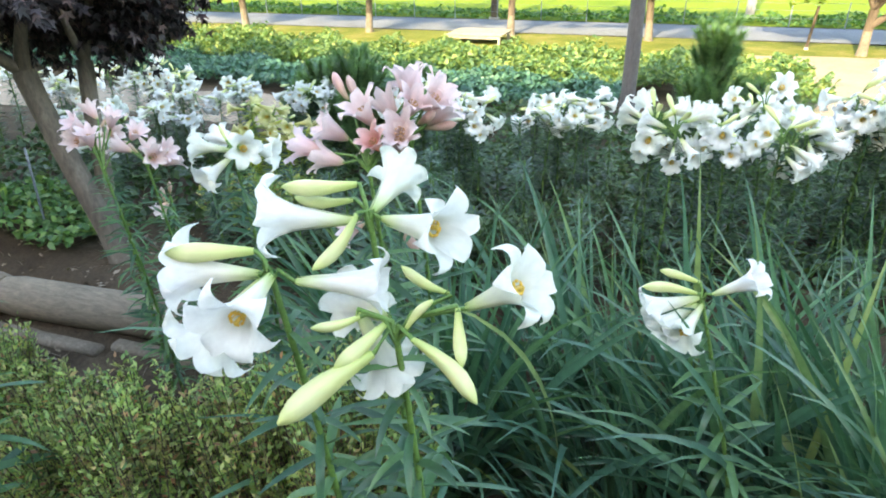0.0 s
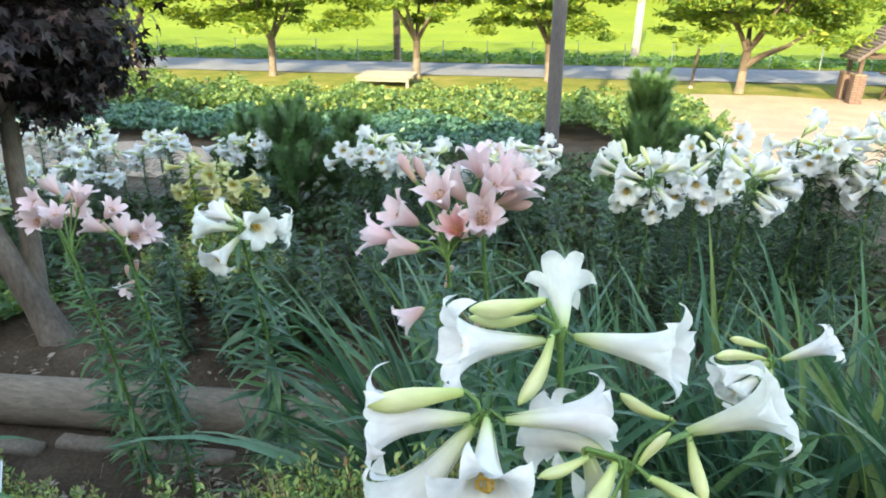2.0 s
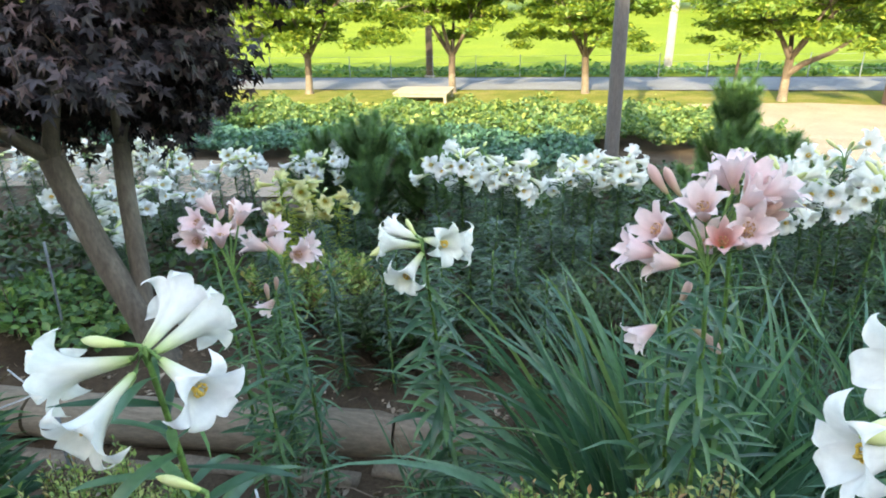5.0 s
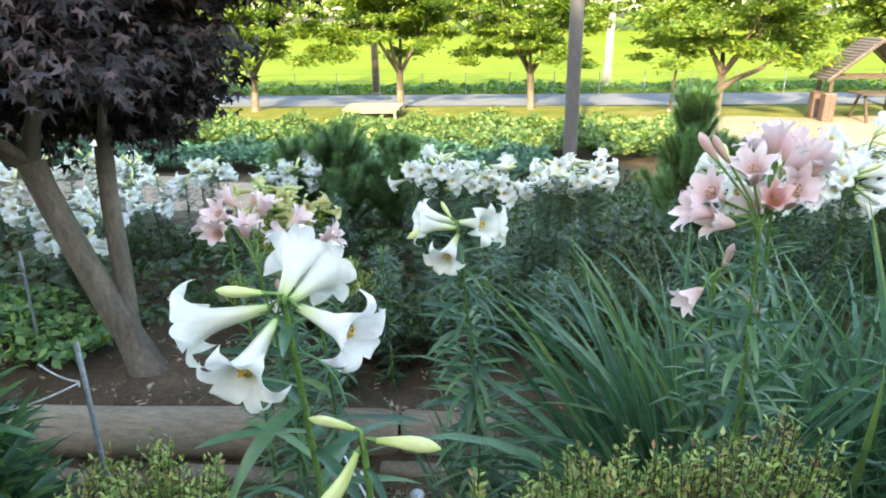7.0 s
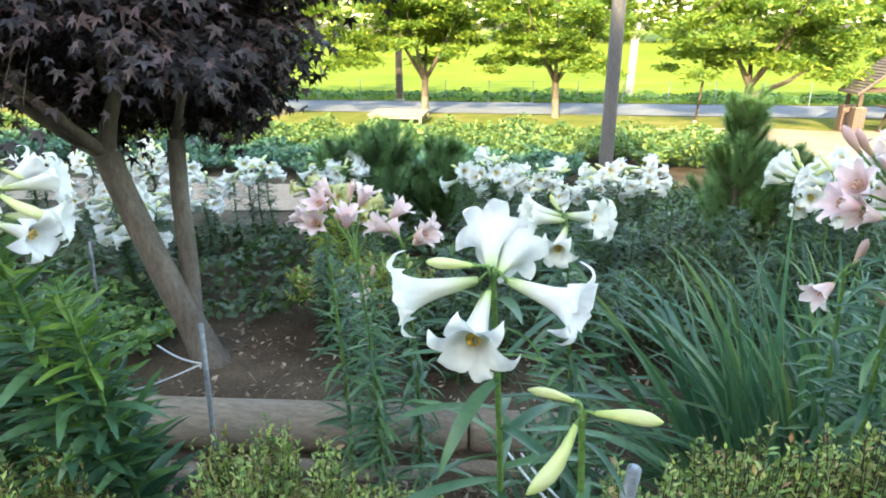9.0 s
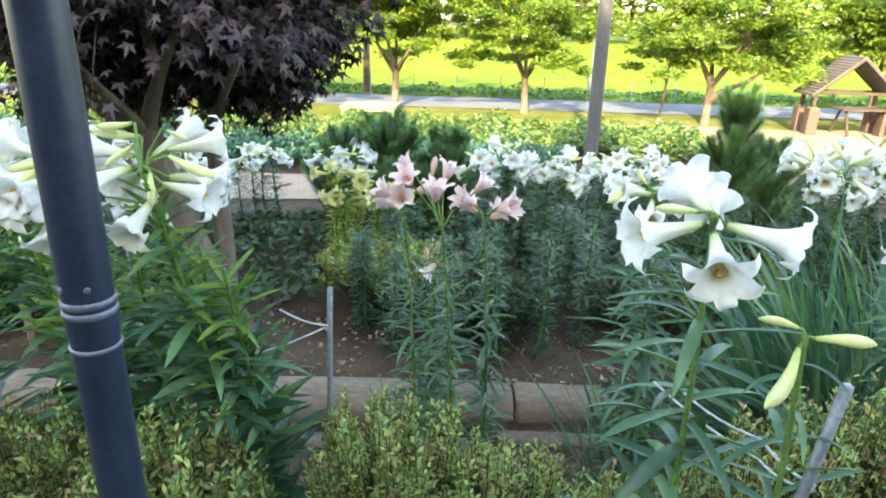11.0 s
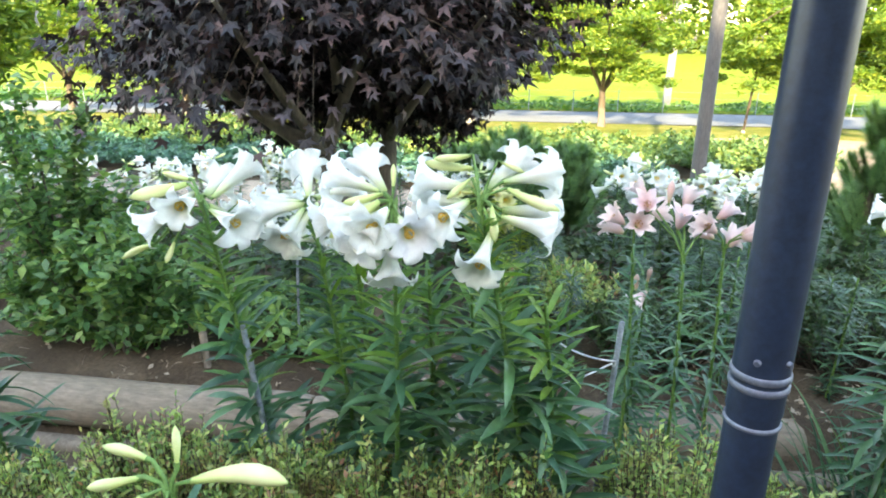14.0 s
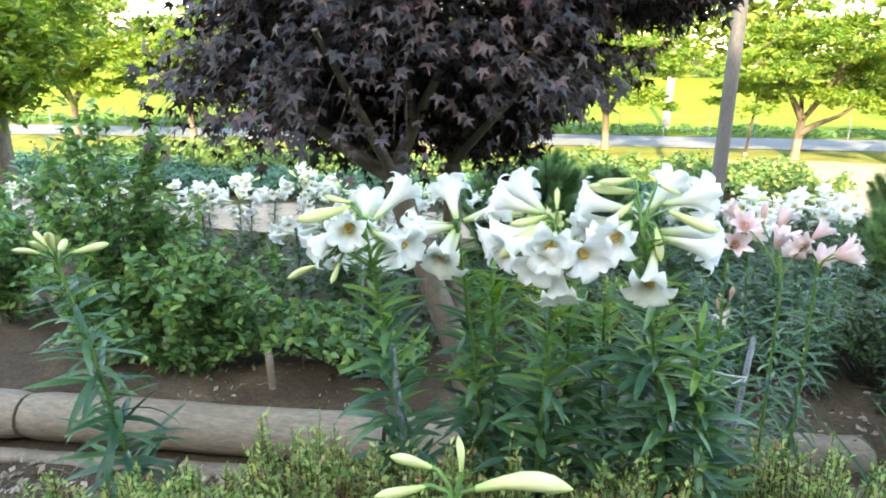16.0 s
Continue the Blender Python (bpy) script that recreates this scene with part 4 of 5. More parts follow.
def lily(name, base, head, flowers, label, seed, leaves=46, kinds="white", bow=0.02, reach=1.0, top_leaf=0.97, data=LEAVES, lift=-0.05, extra=0):
    """One lily: stem, single leaves, flowers (foot to mouth) and buds on short stalks."""
    rng = random.Random(seed)
    base, head = Vector(base), Vector(head)
    root = thing(name, base, label, "lily", "lilies")
    pts = [p - base for p in stem_points(base, head, bow)]
    g = Geo()
    g.tube([pts[0] - Vector((0, 0, 0.03))] + pts[1:], [0.0085 - 0.0035 * k / 8 for k in range(9)], 8)
    part("stem", g, STEM, root)
    for k in range(leaves):
        u = 0.12 + (top_leaf - 0.12) * (k + rng.random()) / leaves
        f = u * 8
        i = min(7, int(f))
        p = pts[i].lerp(pts[i + 1], f - i)
        a = k * 2.4 + rng.gauss(0, 0.25)
        s = reach * (0.75 + 0.55 * math.sin(math.pi * min(1, u * 1.05))) * rng.uniform(0.8, 1.15)
        m = Matrix.Translation(p) @ Euler((rng.gauss(lift, 0.22), rng.gauss(0, 0.2), a)).to_matrix().to_4x4() @ Matrix.Scale(s, 4)
        young = data is LEAVES_WIDE and u > rng.uniform(0.6, 0.9)
        part("leaf", (LEAVES_YOUNG if young else data)[rng.randrange(4)], None, root, m=m)
    h = head - base
    flowers = list(flowers)
    for _ in range(extra):
        a = rng.uniform(0, 6.283)
        d = Vector((math.cos(a), math.sin(a) * 0.8, rng.uniform(-0.6, 0.1))).normalized()
        flowers.append(("f", tuple(d * 0.03), tuple(d * 0.155)))
    for ty, a, b in flowers:
        foot, mouth = h + Vector(a), h + Vector(b)
        stalk = Geo()
        c = h * 0.6 + foot * 0.4 + Vector((0, 0, 0.012)) + (h - foot) * 0.1
        d = (mouth - foot).normalized()
        stalk.tube([h - Vector((0, 0, 0.02)), c, foot - d * 0.004, foot + d * 0.006], [0.0042, 0.0036, 0.0038, 0.005], 6)
        part("stalk", stalk, STEM, root)
        ln = (mouth - foot).length
        spin = rng.uniform(0, 6.28)
        if ty == "f":
            sz = max(0.96, min(1.08, ln / 0.13))
            petals = (SUN_DAPPLE if kinds == "cream" else WHITE)
            fl = part("flower", petals[rng.randrange(len(petals))], None, root, m=aim(foot, mouth, sz, spin))
            part("stamen_tuft", STAMENS, None, fl, "orange pollen on pale filaments")
        elif ty in "po":
            petals = ROSE if ty == "o" else PINK
            fl = part("flower", petals[rng.randrange(len(petals))], None, root, m=aim(foot, mouth, (0.66 if ty == "o" else max(0.76, min(0.88, ln / 0.1))), spin))
            part("stamen_tuft", STAMENS_CUP, None, fl, "orange pollen on pale filaments")
        elif ty == "q":
            part("bud", BUDS_P[0], None, root, m=aim(foot, mouth, max(0.7, ln / 0.09), spin))
        else:
            part("bud", BUDS_W[rng.randrange(2)], None, root, m=aim(foot, mouth, max(0.45, min(1.25, ln / 0.13)), spin))
    return root


NEAR_A = ((-3.253, 1.914, 1.411), [('f', (-0.024, -0.009, -0.001), (-0.156, -0.069, 0.015)),
    ('f', (0.003, 0.006, 0.011), (0.0, 0.121, 0.029)),
    ('f', (0.022, 0.007, -0.0), (0.152, -0.054, 0.023)),
    ('b', (-0.027, 0.018, 0.052), (-0.131, -0.038, 0.057)),
    ('b', (-0.037, 0.022, 0.022), (-0.136, 0.001, 0.023)),
    ('b', (-0.013, -0.02, 0.016), (-0.054, -0.102, -0.049))])
NEAR_B = ((-3.351, 1.767, 1.372), [('f', (-0.016, -0.005, 0.0), (-0.142, -0.027, -0.004)),
    ('f', (0.006, -0.009, 0.001), (0.016, -0.13, -0.012)),
    ('f', (-0.011, -0.008, -0.009), (-0.111, -0.069, -0.13)),
    ('f', (0.028, 0.023, -0.02), (0.149, 0.051, -0.022)),
    ('b', (-0.028, 0.006, 0.031), (-0.14, -0.051, 0.038))])
NEAR_C = ((-3.16, 1.782, 1.299), [('f', (0.089, 0.072, 0.014), (0.166, 0.055, 0.07)),
    ('f', (-0.055, -0.005, 0.027), (-0.023, 0.013, -0.075)),
    ('b', (0.063, 0.065, 0.038), (-0.011, 0.059, 0.077)),
    ('b', (0.083, 0.043, 0.029), (0.105, -0.008, -0.038)),
    ('b', (0.014, 0.004, -0.0), (0.053, 0.021, 0.051)),
    ('b', (-0.014, 0.001, 0.011), (-0.062, -0.08, -0.024)),
    ('b', (-0.02, -0.04, -0.018), (-0.113, -0.159, -0.075)),
    ('b', (0.029, -0.005, -0.006), (0.139, -0.046, -0.066)),
    ('b', (-0.047, -0.005, 0.022), (-0.115, -0.045, 0.01)),
    ('f', (-0.014, 0.003, 0.015), (-0.097, 0.078, -0.013))])
RIGHT = ((-2.656, 2.678, 0.933), [('f', (-0.008, -0.001, 0.003), (-0.133, -0.037, -0.029)),
    ('f', (0.002, -0.006, -0.014), (-0.048, -0.109, -0.066)),
    ('f', (0.025, 0.0, 0.02), (0.1, -0.03, 0.085)),
    ('f', (-0.01, 0.0, -0.015), (-0.105, -0.075, -0.07)),
    ('b', (-0.016, 0.002, 0.014), (-0.155, -0.036, 0.032)),
    ('b', (-0.013, 0.017, 0.041), (-0.118, -0.003, 0.072))])
CENTRE = ((-4.463, 1.830, 1.365), [('f', (-0.024, -0.005, -0.007), (-0.149, -0.036, -0.026)),
    ('f', (-0.007, -0.028, -0.018), (-0.024, -0.129, -0.055)),
    ('f', (0.025, -0.0, -0.008), (0.122, -0.049, -0.025)),
    ('f', (0.007, 0.011, -0.002), (0.028, 0.11, 0.001)),
    ('b', (-0.029, 0.002, 0.015), (-0.108, -0.004, 0.021)),
    ('f', (-0.004, 0.003, 0.008), (-0.008, 0.094, 0.026))])
BUDS = ((-4.321, 1.715, 1.185), [('b', (-0.009, 0.007, 0.024), (-0.083, 0.006, 0.042)),
    ('b', (0.019, 0.005, 0.008), (0.117, -0.006, 0.007)),
    ('b', (-0.01, -0.004, -0.008), (-0.08, -0.071, -0.087))])
MID = ((-4.261, 2.915, 1.136), [('f', (-0.005, -0.002, -0.003), (-0.127, -0.039, 0.019)),
    ('f', (0.001, -0.01, -0.024), (-0.036, -0.125, -0.075)),
    ('f', (0.0, 0.026, 0.009), (0.1, -0.057, 0.027)),
    ('f', (0.007, 0.026, 0.005), (0.156, 0.057, -0.016)),
    ('f', (-0.011, 0.052, -0.002), (-0.104, 0.093, 0.008)),
    ('b', (-0.026, -0.005, 0.001), (-0.162, -0.043, -0.027)),
    ('b', (-0.018, 0.007, 0.025), (-0.055, 0.021, 0.08))])
PINKBIG = ((-3.505, 2.449, 1.306), [('p', (0.059, 0.124, 0.141), (0.054, 0.132, 0.219)),
    ('p', (0.069, 0.087, 0.101), (0.112, 0.067, 0.165)),
    ('p', (-0.006, 0.055, 0.084), (-0.03, 0.013, 0.153)),
    ('p', (-0.074, 0.047, 0.044), (-0.154, -0.001, 0.1)),
    ('o', (0.028, 0.019, 0.033), (0.011, -0.052, 0.109)),
    ('p', (0.069, 0.045, 0.024), (0.084, 0.007, 0.084)),
    ('p', (-0.114, -0.012, 0.026), (-0.192, -0.021, 0.042)),
    ('p', (0.085, 0.173, 0.114), (0.018, 0.197, 0.207)),
    ('q', (-0.057, 0.095, 0.128), (-0.097, 0.114, 0.193)),
    ('p', (0.114, 0.12, 0.078), (0.177, 0.143, 0.132)),
    ('p', (-0.06, -0.011, 0.002), (-0.126, -0.019, 0.015)),
    ('q', (-0.088, 0.092, 0.134), (-0.134, 0.11, 0.2))])
PINKLEFT = ((-4.994, 3.017, 0.96), [('p', (-0.124, 0.083, 0.129), (-0.147, 0.025, 0.186)),
    ('p', (-0.033, 0.006, 0.085), (-0.02, -0.013, 0.167)),
    ('p', (-0.001, 0.09, 0.142), (0.027, 0.094, 0.218)),
    ('p', (0.116, 0.068, 0.111), (0.167, 0.068, 0.167)),
    ('p', (-0.121, 0.151, 0.161), (-0.17, 0.162, 0.212)),
    ('q', (-0.048, 0.118, 0.153), (-0.037, 0.152, 0.23))])
ROW_A = ((-6.380, 2.207, 1.309), [('f', (-0.036, 0.050, 0.009), (-0.028, -0.064, -0.004)),
    ('f', (-0.025, -0.003, -0.000), (-0.112, -0.066, -0.047)),
    ('b', (-0.035, 0.009, 0.039), (-0.170, -0.024, 0.008)),
    ('b', (-0.035, 0.032, 0.045), (-0.115, 0.039, 0.060)),
    ('f', (0.027, -0.005, -0.021), (0.123, -0.061, -0.039)),
    ('f', (0.021, 0.023, 0.003), (0.074, 0.086, 0.059)),
    ('b', (-0.111, -0.046, -0.104), (-0.189, -0.065, -0.138)),
    ('b', (-0.059, -0.037, -0.093), (-0.075, -0.066, -0.145))])
ROW_B = ((-5.893, 2.186, 1.317), [('f', (-0.013, -0.010, -0.027), (-0.043, -0.102, -0.055)),
    ('f', (-0.036, -0.001, 0.007), (-0.178, -0.029, -0.036)),
    ('f', (-0.039, 0.036, 0.027), (-0.132, 0.039, 0.061)),
    ('f', (-0.025, 0.046, 0.024), (-0.070, 0.103, 0.059)),
    ('b', (-0.023, 0.008, 0.031), (-0.114, -0.017, 0.011)),
    ('b', (-0.027, -0.016, 0.018), (-0.136, -0.064, -0.062)),
    ('b', (0.001, 0.014, 0.041), (-0.001, 0.032, 0.094)),
    ('b', (0.016, -0.015, -0.048), (0.056, -0.043, -0.086)),
    ('b', (0.012, -0.017, -0.055), (0.016, -0.056, -0.113)),
    ('f', (0.02, -0.02, -0.02), (0.065, -0.125, -0.03)),
    ('f', (0.0, -0.02, -0.05), (0.01, -0.09, -0.15))])
ROW_C = ((-5.686, 2.191, 1.331), [('f', (-0.028, -0.001, 0.007), (-0.085, -0.102, -0.014)),
    ('f', (-0.023, 0.019, 0.031), (-0.137, 0.024, 0.049)),
    ('b', (-0.024, 0.017, 0.056), (-0.076, -0.022, 0.015)),
    ('b', (-0.016, 0.043, 0.074), (-0.136, 0.037, 0.087)),
    ('f', (0.031, -0.018, -0.060), (0.006, -0.111, -0.123)),
    ('b', (0.027, -0.017, 0.003), (0.040, -0.052, -0.074)),
    ('f', (0.051, -0.005, -0.029), (0.169, -0.021, -0.050)),
    ('b', (0.062, 0.018, 0.034), (0.185, 0.004, -0.012)),
    ('f', (0.014, 0.031, 0.029), (0.067, 0.100, 0.070)),
    ('b', (0.040, 0.055, 0.091), (0.099, 0.052, 0.067)),
    ('b', (-0.025, 0.034, 0.108), (-0.111, 0.024, 0.099)),
    ('f', (0.05, 0.03, -0.02), (0.172, 0.075, -0.035)),
    ('f', (0.05, 0.04, 0.045), (0.165, 0.095, 0.06))])
ROW_D = ((-6.152, 2.348, 1.280), [('f', (-0.008, -0.004, -0.008), (-0.086, -0.015, -0.021)),
    ('f', (-0.000, 0.003, 0.008), (-0.024, 0.068, 0.061)),
    ('f', (0.008, -0.006, -0.020), (-0.013, -0.061, -0.060)),
    ('f', (0.017, 0.023, 0.003), (0.091, 0.038, 0.026))])
BUD16 = ((-6.074, 1.447, 1.080), [('b', (-0.033, 0.013, 0.047), (-0.101, 0.011, 0.066)),
    ('b', (0.006, 0.014, 0.039), (0.003, 0.024, 0.067)),
    ('b', (0.029, 0.009, 0.020), (0.172, 0.008, 0.033)),
    ('b', (-0.043, 0.003, 0.024), (-0.122, -0.010, 0.008)),
    ('b', (-0.036, -0.005, -0.001), (-0.102, -0.040, -0.016)),
    ('b', (0.001, -0.025, -0.005), (-0.014, -0.072, -0.038))])


def rooted(head, dx=0.0, dy=0.1):
    x, y = head[0] + dx, head[1] + dy
    return (x, y, ground_z(x, y) - 0.01)


PINKSIDE = [("p", (-0.03, -0.02, -0.03), (-0.09, -0.05, -0.06)), ("q", (0.02, 0, 0.02), (0.04, 0, 0.09)), ("q", (0.06, 0, -0.04), (0.13, -0.02, -0.1))]
TALL_WHITE = "tall white trumpet lily in full bloom with pale buds"
lily("white_lily", rooted(NEAR_A[0], 0.03, 0.12), *NEAR_A, TALL_WHITE, 31, 80)
lily("white_lily", rooted(NEAR_B[0], 0.06, 0.12), *NEAR_B, TALL_WHITE, 32, 80)
lily("white_lily", rooted(NEAR_C[0], 0.02, 0.08), *NEAR_C, "white trumpet lily with many unopened pale buds", 33, 80)
lily("white_lily", rooted(RIGHT[0], 0.28, -0.12), *RIGHT, "short white lily leaning out over strap leaves", 34, 70)
lily("white_lily", rooted(CENTRE[0], 0.02, 0.06), *CENTRE, TALL_WHITE, 35, 60, reach=1.45)
lily("white_lily", rooted(BUDS[0], 0.0, -0.03), *BUDS, "young lily with three long closed buds", 36, 34)
lily("white_lily", rooted(MID[0], 0.08, 0.05), *MID, "white lily in bloom over the log border", 37, 170, reach=1.18)
lily("pink_lily", rooted(PINKBIG[0], 0.02, 0.05), *PINKBIG, "tall pink lily crowded with open blooms", 38, 120, bow=0.03)
lily("pink_lily", (-3.5, 2.6, ground_z(0, 2.6)), (-3.55, 2.58, 1.12), PINKSIDE, "pink lily with one small drooping bloom", 42, 90)
lily("pink_lily", (-5.05, 3.42, ground_z(0, 3.42)), (-5.07, 3.4, 0.64), [("q", (0, 0, 0.01), (-0.005, 0, 0.09))], "leafy lily stem with a single pink bud", 43, 110, reach=0.82)
lily("pink_lily", (-5.1, 3.44, ground_z(0, 3.4)), (-5.03, 3.4, 0.685), [("p", (0.0, -0.02, -0.02), (-0.05, -0.04, -0.07)), ("q", (0, 0, 0.01), (0.01, 0, 0.08))], "leafy lily stem with one fading pale bloom", 44, 110, reach=0.82)
lily("pink_lily", rooted(PINKLEFT[0], 0.05, 0.1), *PINKLEFT, "pale pink lily with a few upright blooms", 39, 120, reach=0.82)
lily("white_lily", rooted(BUD16[0], 0.0, 0.05), *BUD16, "young lily with a crown of closed buds", 40, 36)


def random_head(rng, n, kind="f", radius=0.11, buds=2):
    out = []
    for k in range(n):
        a = 6.283 * k / n + rng.gauss(0, 0.3)
        el = rng.uniform(-0.55, 0.35)
        d = Vector((math.cos(a) * math.cos(el), math.sin(a) * math.cos(el), math.sin(el)))
        if kind in "po":
            d = (d + Vector((0, 0, 0.7))).normalized()
        foot = d * radius * 0.45 + Vector((0, 0, rng.uniform(-0.1, 0.06)))
        out.append((kind, tuple(foot), tuple(foot + d * (0.13 if kind == "f" else 0.085))))
    for k in range(buds):
        a = rng.uniform(0, 6.283)
        d = Vector((math.cos(a), math.sin(a), rng.uniform(0.0, 0.9))).normalized()
        foot = d * 0.04 + Vector((0, 0, 0.03))
        out.append(("b" if kind == "f" else "q", tuple(foot), tuple(foot + d * rng.uniform(0.07, 0.12))))
    return out


rng = random.Random(77)
lily("white_lily", rooted(ROW_A[0], 0.15, 0.08), *ROW_A, TALL_WHITE, 45, 190, reach=0.95, data=LEAVES_WIDE, lift=0.22, extra=2)
lily("white_lily", rooted(ROW_B[0], -0.06, 0.1), *ROW_B, TALL_WHITE, 46, 180, reach=0.95, data=LEAVES_WIDE, lift=0.22, extra=3)
lily("white_lily", rooted(ROW_C[0], 0.22, 0.06), *ROW_C, TALL_WHITE, 47, 200, reach=1.1, data=LEAVES_WIDE, lift=0.22, extra=2)
lily("lily_stem", (-5.44, 2.27, ground_z(0, 2.27) - 0.01), (-5.52, 2.21, 1.08), [], "leafy lily stem without open blooms", 147, 150, reach=1.15, data=LEAVES_WIDE, lift=0.25)
lily("lily_stem", (-6.02, 2.47, ground_z(0, 2.47) - 0.01), (-6.06, 2.45, 1.15), [], "leafy lily stem without open blooms", 152, 190, reach=1.15, data=LEAVES_WIDE, lift=0.2)
lily("lily_stem", (-5.86, 2.42, ground_z(0, 2.42) - 0.01), (-5.83, 2.36, 1.1), [], "leafy lily stem without open blooms", 149, 150, reach=1.1, data=LEAVES_WIDE, lift=0.22)
lily("lily_stem", (-5.72, 2.5, ground_z(0, 2.5) - 0.01), (-5.72, 2.44, 1.06), [], "leafy lily stem without open blooms", 150, 150, reach=1.1, data=LEAVES_WIDE, lift=0.22)
lily("lily_stem", (-5.58, 2.34, ground_z(0, 2.34) - 0.01), (-5.63, 2.33, 1.1), [], "leafy lily stem without open blooms", 148, 130, reach=1.0, data=LEAVES_WIDE, lift=0.25)
lily("white_lily", rooted(ROW_D[0], 0.14, 0.04), *ROW_D, TALL_WHITE, 48, 170, reach=0.85, data=LEAVES_WIDE, lift=0.22, extra=2)
pb = Vector(PINKBIG[0])
lily("pink_lily", rooted(pb, 0.12, 0.2), tuple(pb + Vector((0.07, 0.12, 0.03))), random_head(random.Random(5), 5, "p", 0.13, 2), "tall pink lily crowded with open blooms", 50, 110)
pl = Vector(PINKLEFT[0])
lily("pink_lily", rooted(pl, 0.2, 0.16), tuple(pl + Vector((0.16, 0.08, 0.0))), random_head(rng, 5, "p", 0.12, 1), "pale pink lily with a few upright blooms", 49, 120, reach=0.82)
lily("pink_lily", rooted(pl, -0.12, 0.2), tuple(pl + Vector((-0.16, 0.14, 0.06))), random_head(random.Random(8), 4, "p", 0.1, 1), "pale pink lily with a few upright blooms", 51, 110, reach=0.82)
lily("white_lily", (-7.15, 2.33, ground_z(0, 2.33)), (-7.28, 2.25, 1.14), random_head(rng, 0, "f", 0.1, 6), "young lily with a crown of closed buds", 41, 150, reach=1.2)


# ---- lilies further in, copied from a few ----
def bed_lily(name, height, n, kind, label, seed, kinds="white", leaf_mat=None):
    rng = random.Random(seed)
    root = thing(name, (0, 0, 0), label, "lily", "lilies of the bed")
    g = Geo()
    pts = stem_points((0, 0, -0.03), (0, 0, height), rng.uniform(-0.03, 0.03))
    g.tube(pts, [0.008 - 0.003 * k / 8 for k in range(9)], 6)
    part("stem", g, STEM, root)
    lf = Geo()
    protos = [lily_leaf(0.115, 0.0095, a, s).v for a, s in ((0.6, 1), (1.0, 2), (0.2, 3))]
    fcs = lily_leaf(0.1, 0.01, 0.5, 1).f
    for k in range(170):
        u = 0.06 + 0.9 * (k + rng.random()) / 170
        f = u * 8
        i = min(7, int(f))
        p = pts[i].lerp(pts[i + 1], f - i)
        q = Euler((rng.gauss(0.1, 0.25), rng.gauss(0, 0.2), k * 2.4 + rng.gauss(0, 0.3))).to_matrix()
        s = rng.uniform(0.75, 1.15)
        lf.add([p + q @ Vector(w) * s for w in protos[rng.randrange(3)]], fcs)
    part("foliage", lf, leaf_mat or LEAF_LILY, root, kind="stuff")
    h = Vector((0, 0, height))
    data = {"white": WHITE, "cream": SUN_DAPPLE, "pink": PINK}[kinds]
    for ty, a, b in random_head(rng, n, kind, 0.11, 2 if n else 0):
        foot, mouth = h + Vector(a), h + Vector(b)
        st = Geo()
        st.tube([h - Vector((0, 0, 0.03)), (h + foot) / 2 + Vector((0, 0, 0.01)), foot], [0.004, 0.003, 0.004], 5)
        part("stalk", st, STEM, root)
        m = aim(foot, mouth, rng.uniform(0.9, 1.1) if ty in "fp" else rng.uniform(0.6, 0.9), rng.uniform(0, 6))
        if ty in "fp":
            fl = part("flower", data[rng.randrange(len(data))], None, root, m=m)
            part("stamen_tuft", STAMENS if ty == "f" else STAMENS_CUP, None, fl, "orange pollen on pale filaments")
        else:
            part("bud", (BUDS_W if ty == "b" else BUDS_P)[0], None, root, m=m)
    return root


BED_LABEL = "white trumpet lily on a leafy dark stem"
protos = [bed_lily("white_lily", 0.95, n, "f", BED_LABEL, 50 + n) for n in (4, 5, 6, 7)]
cream = bed_lily("cream_lily", 0.85, 4, "f", "lily with dappled sunlight put into its yellow petals and leaves", 60, "cream", LEAF_SUN_DAPPLE)
bare = [bed_lily("lily_stem", 0.8, 0, "f", "leafy lily stem without open blooms", 63 + k) for k in range(3)]
used = set()


def plant_lily(src, x, y, top, rng):
    """Stands a copy at x, y with its blooms at height top."""
    z = ground_z(x, y) - 0.01
    s = (top - z) / src["tall"]
    was = src.scale.z
    m = Matrix.Translation((x, y, z)) @ Euler((rng.gauss(0, 0.04), rng.gauss(0, 0.04), rng.uniform(0, 6.283))).to_matrix().to_4x4() @ Matrix.Diagonal((1, 1, s, 1))
    k = 1 / s
    if src.name in used:
        ob = copy_thing(src, m @ Matrix.Diagonal((1, 1, 1 / was, 1)))
        k *= was
    else:
        used.add(src.name)
        src.matrix_basis = m
        ob = src
    for c in ob.children:
        if c.name.startswith(("flower", "bud")):
            t = c.matrix_basis.translation.copy()
            c.matrix_basis = Matrix.Translation(t) @ Matrix.Diagonal((1, 1, k, 1)) @ Matrix.Translation(-t) @ c.matrix_basis
    return ob


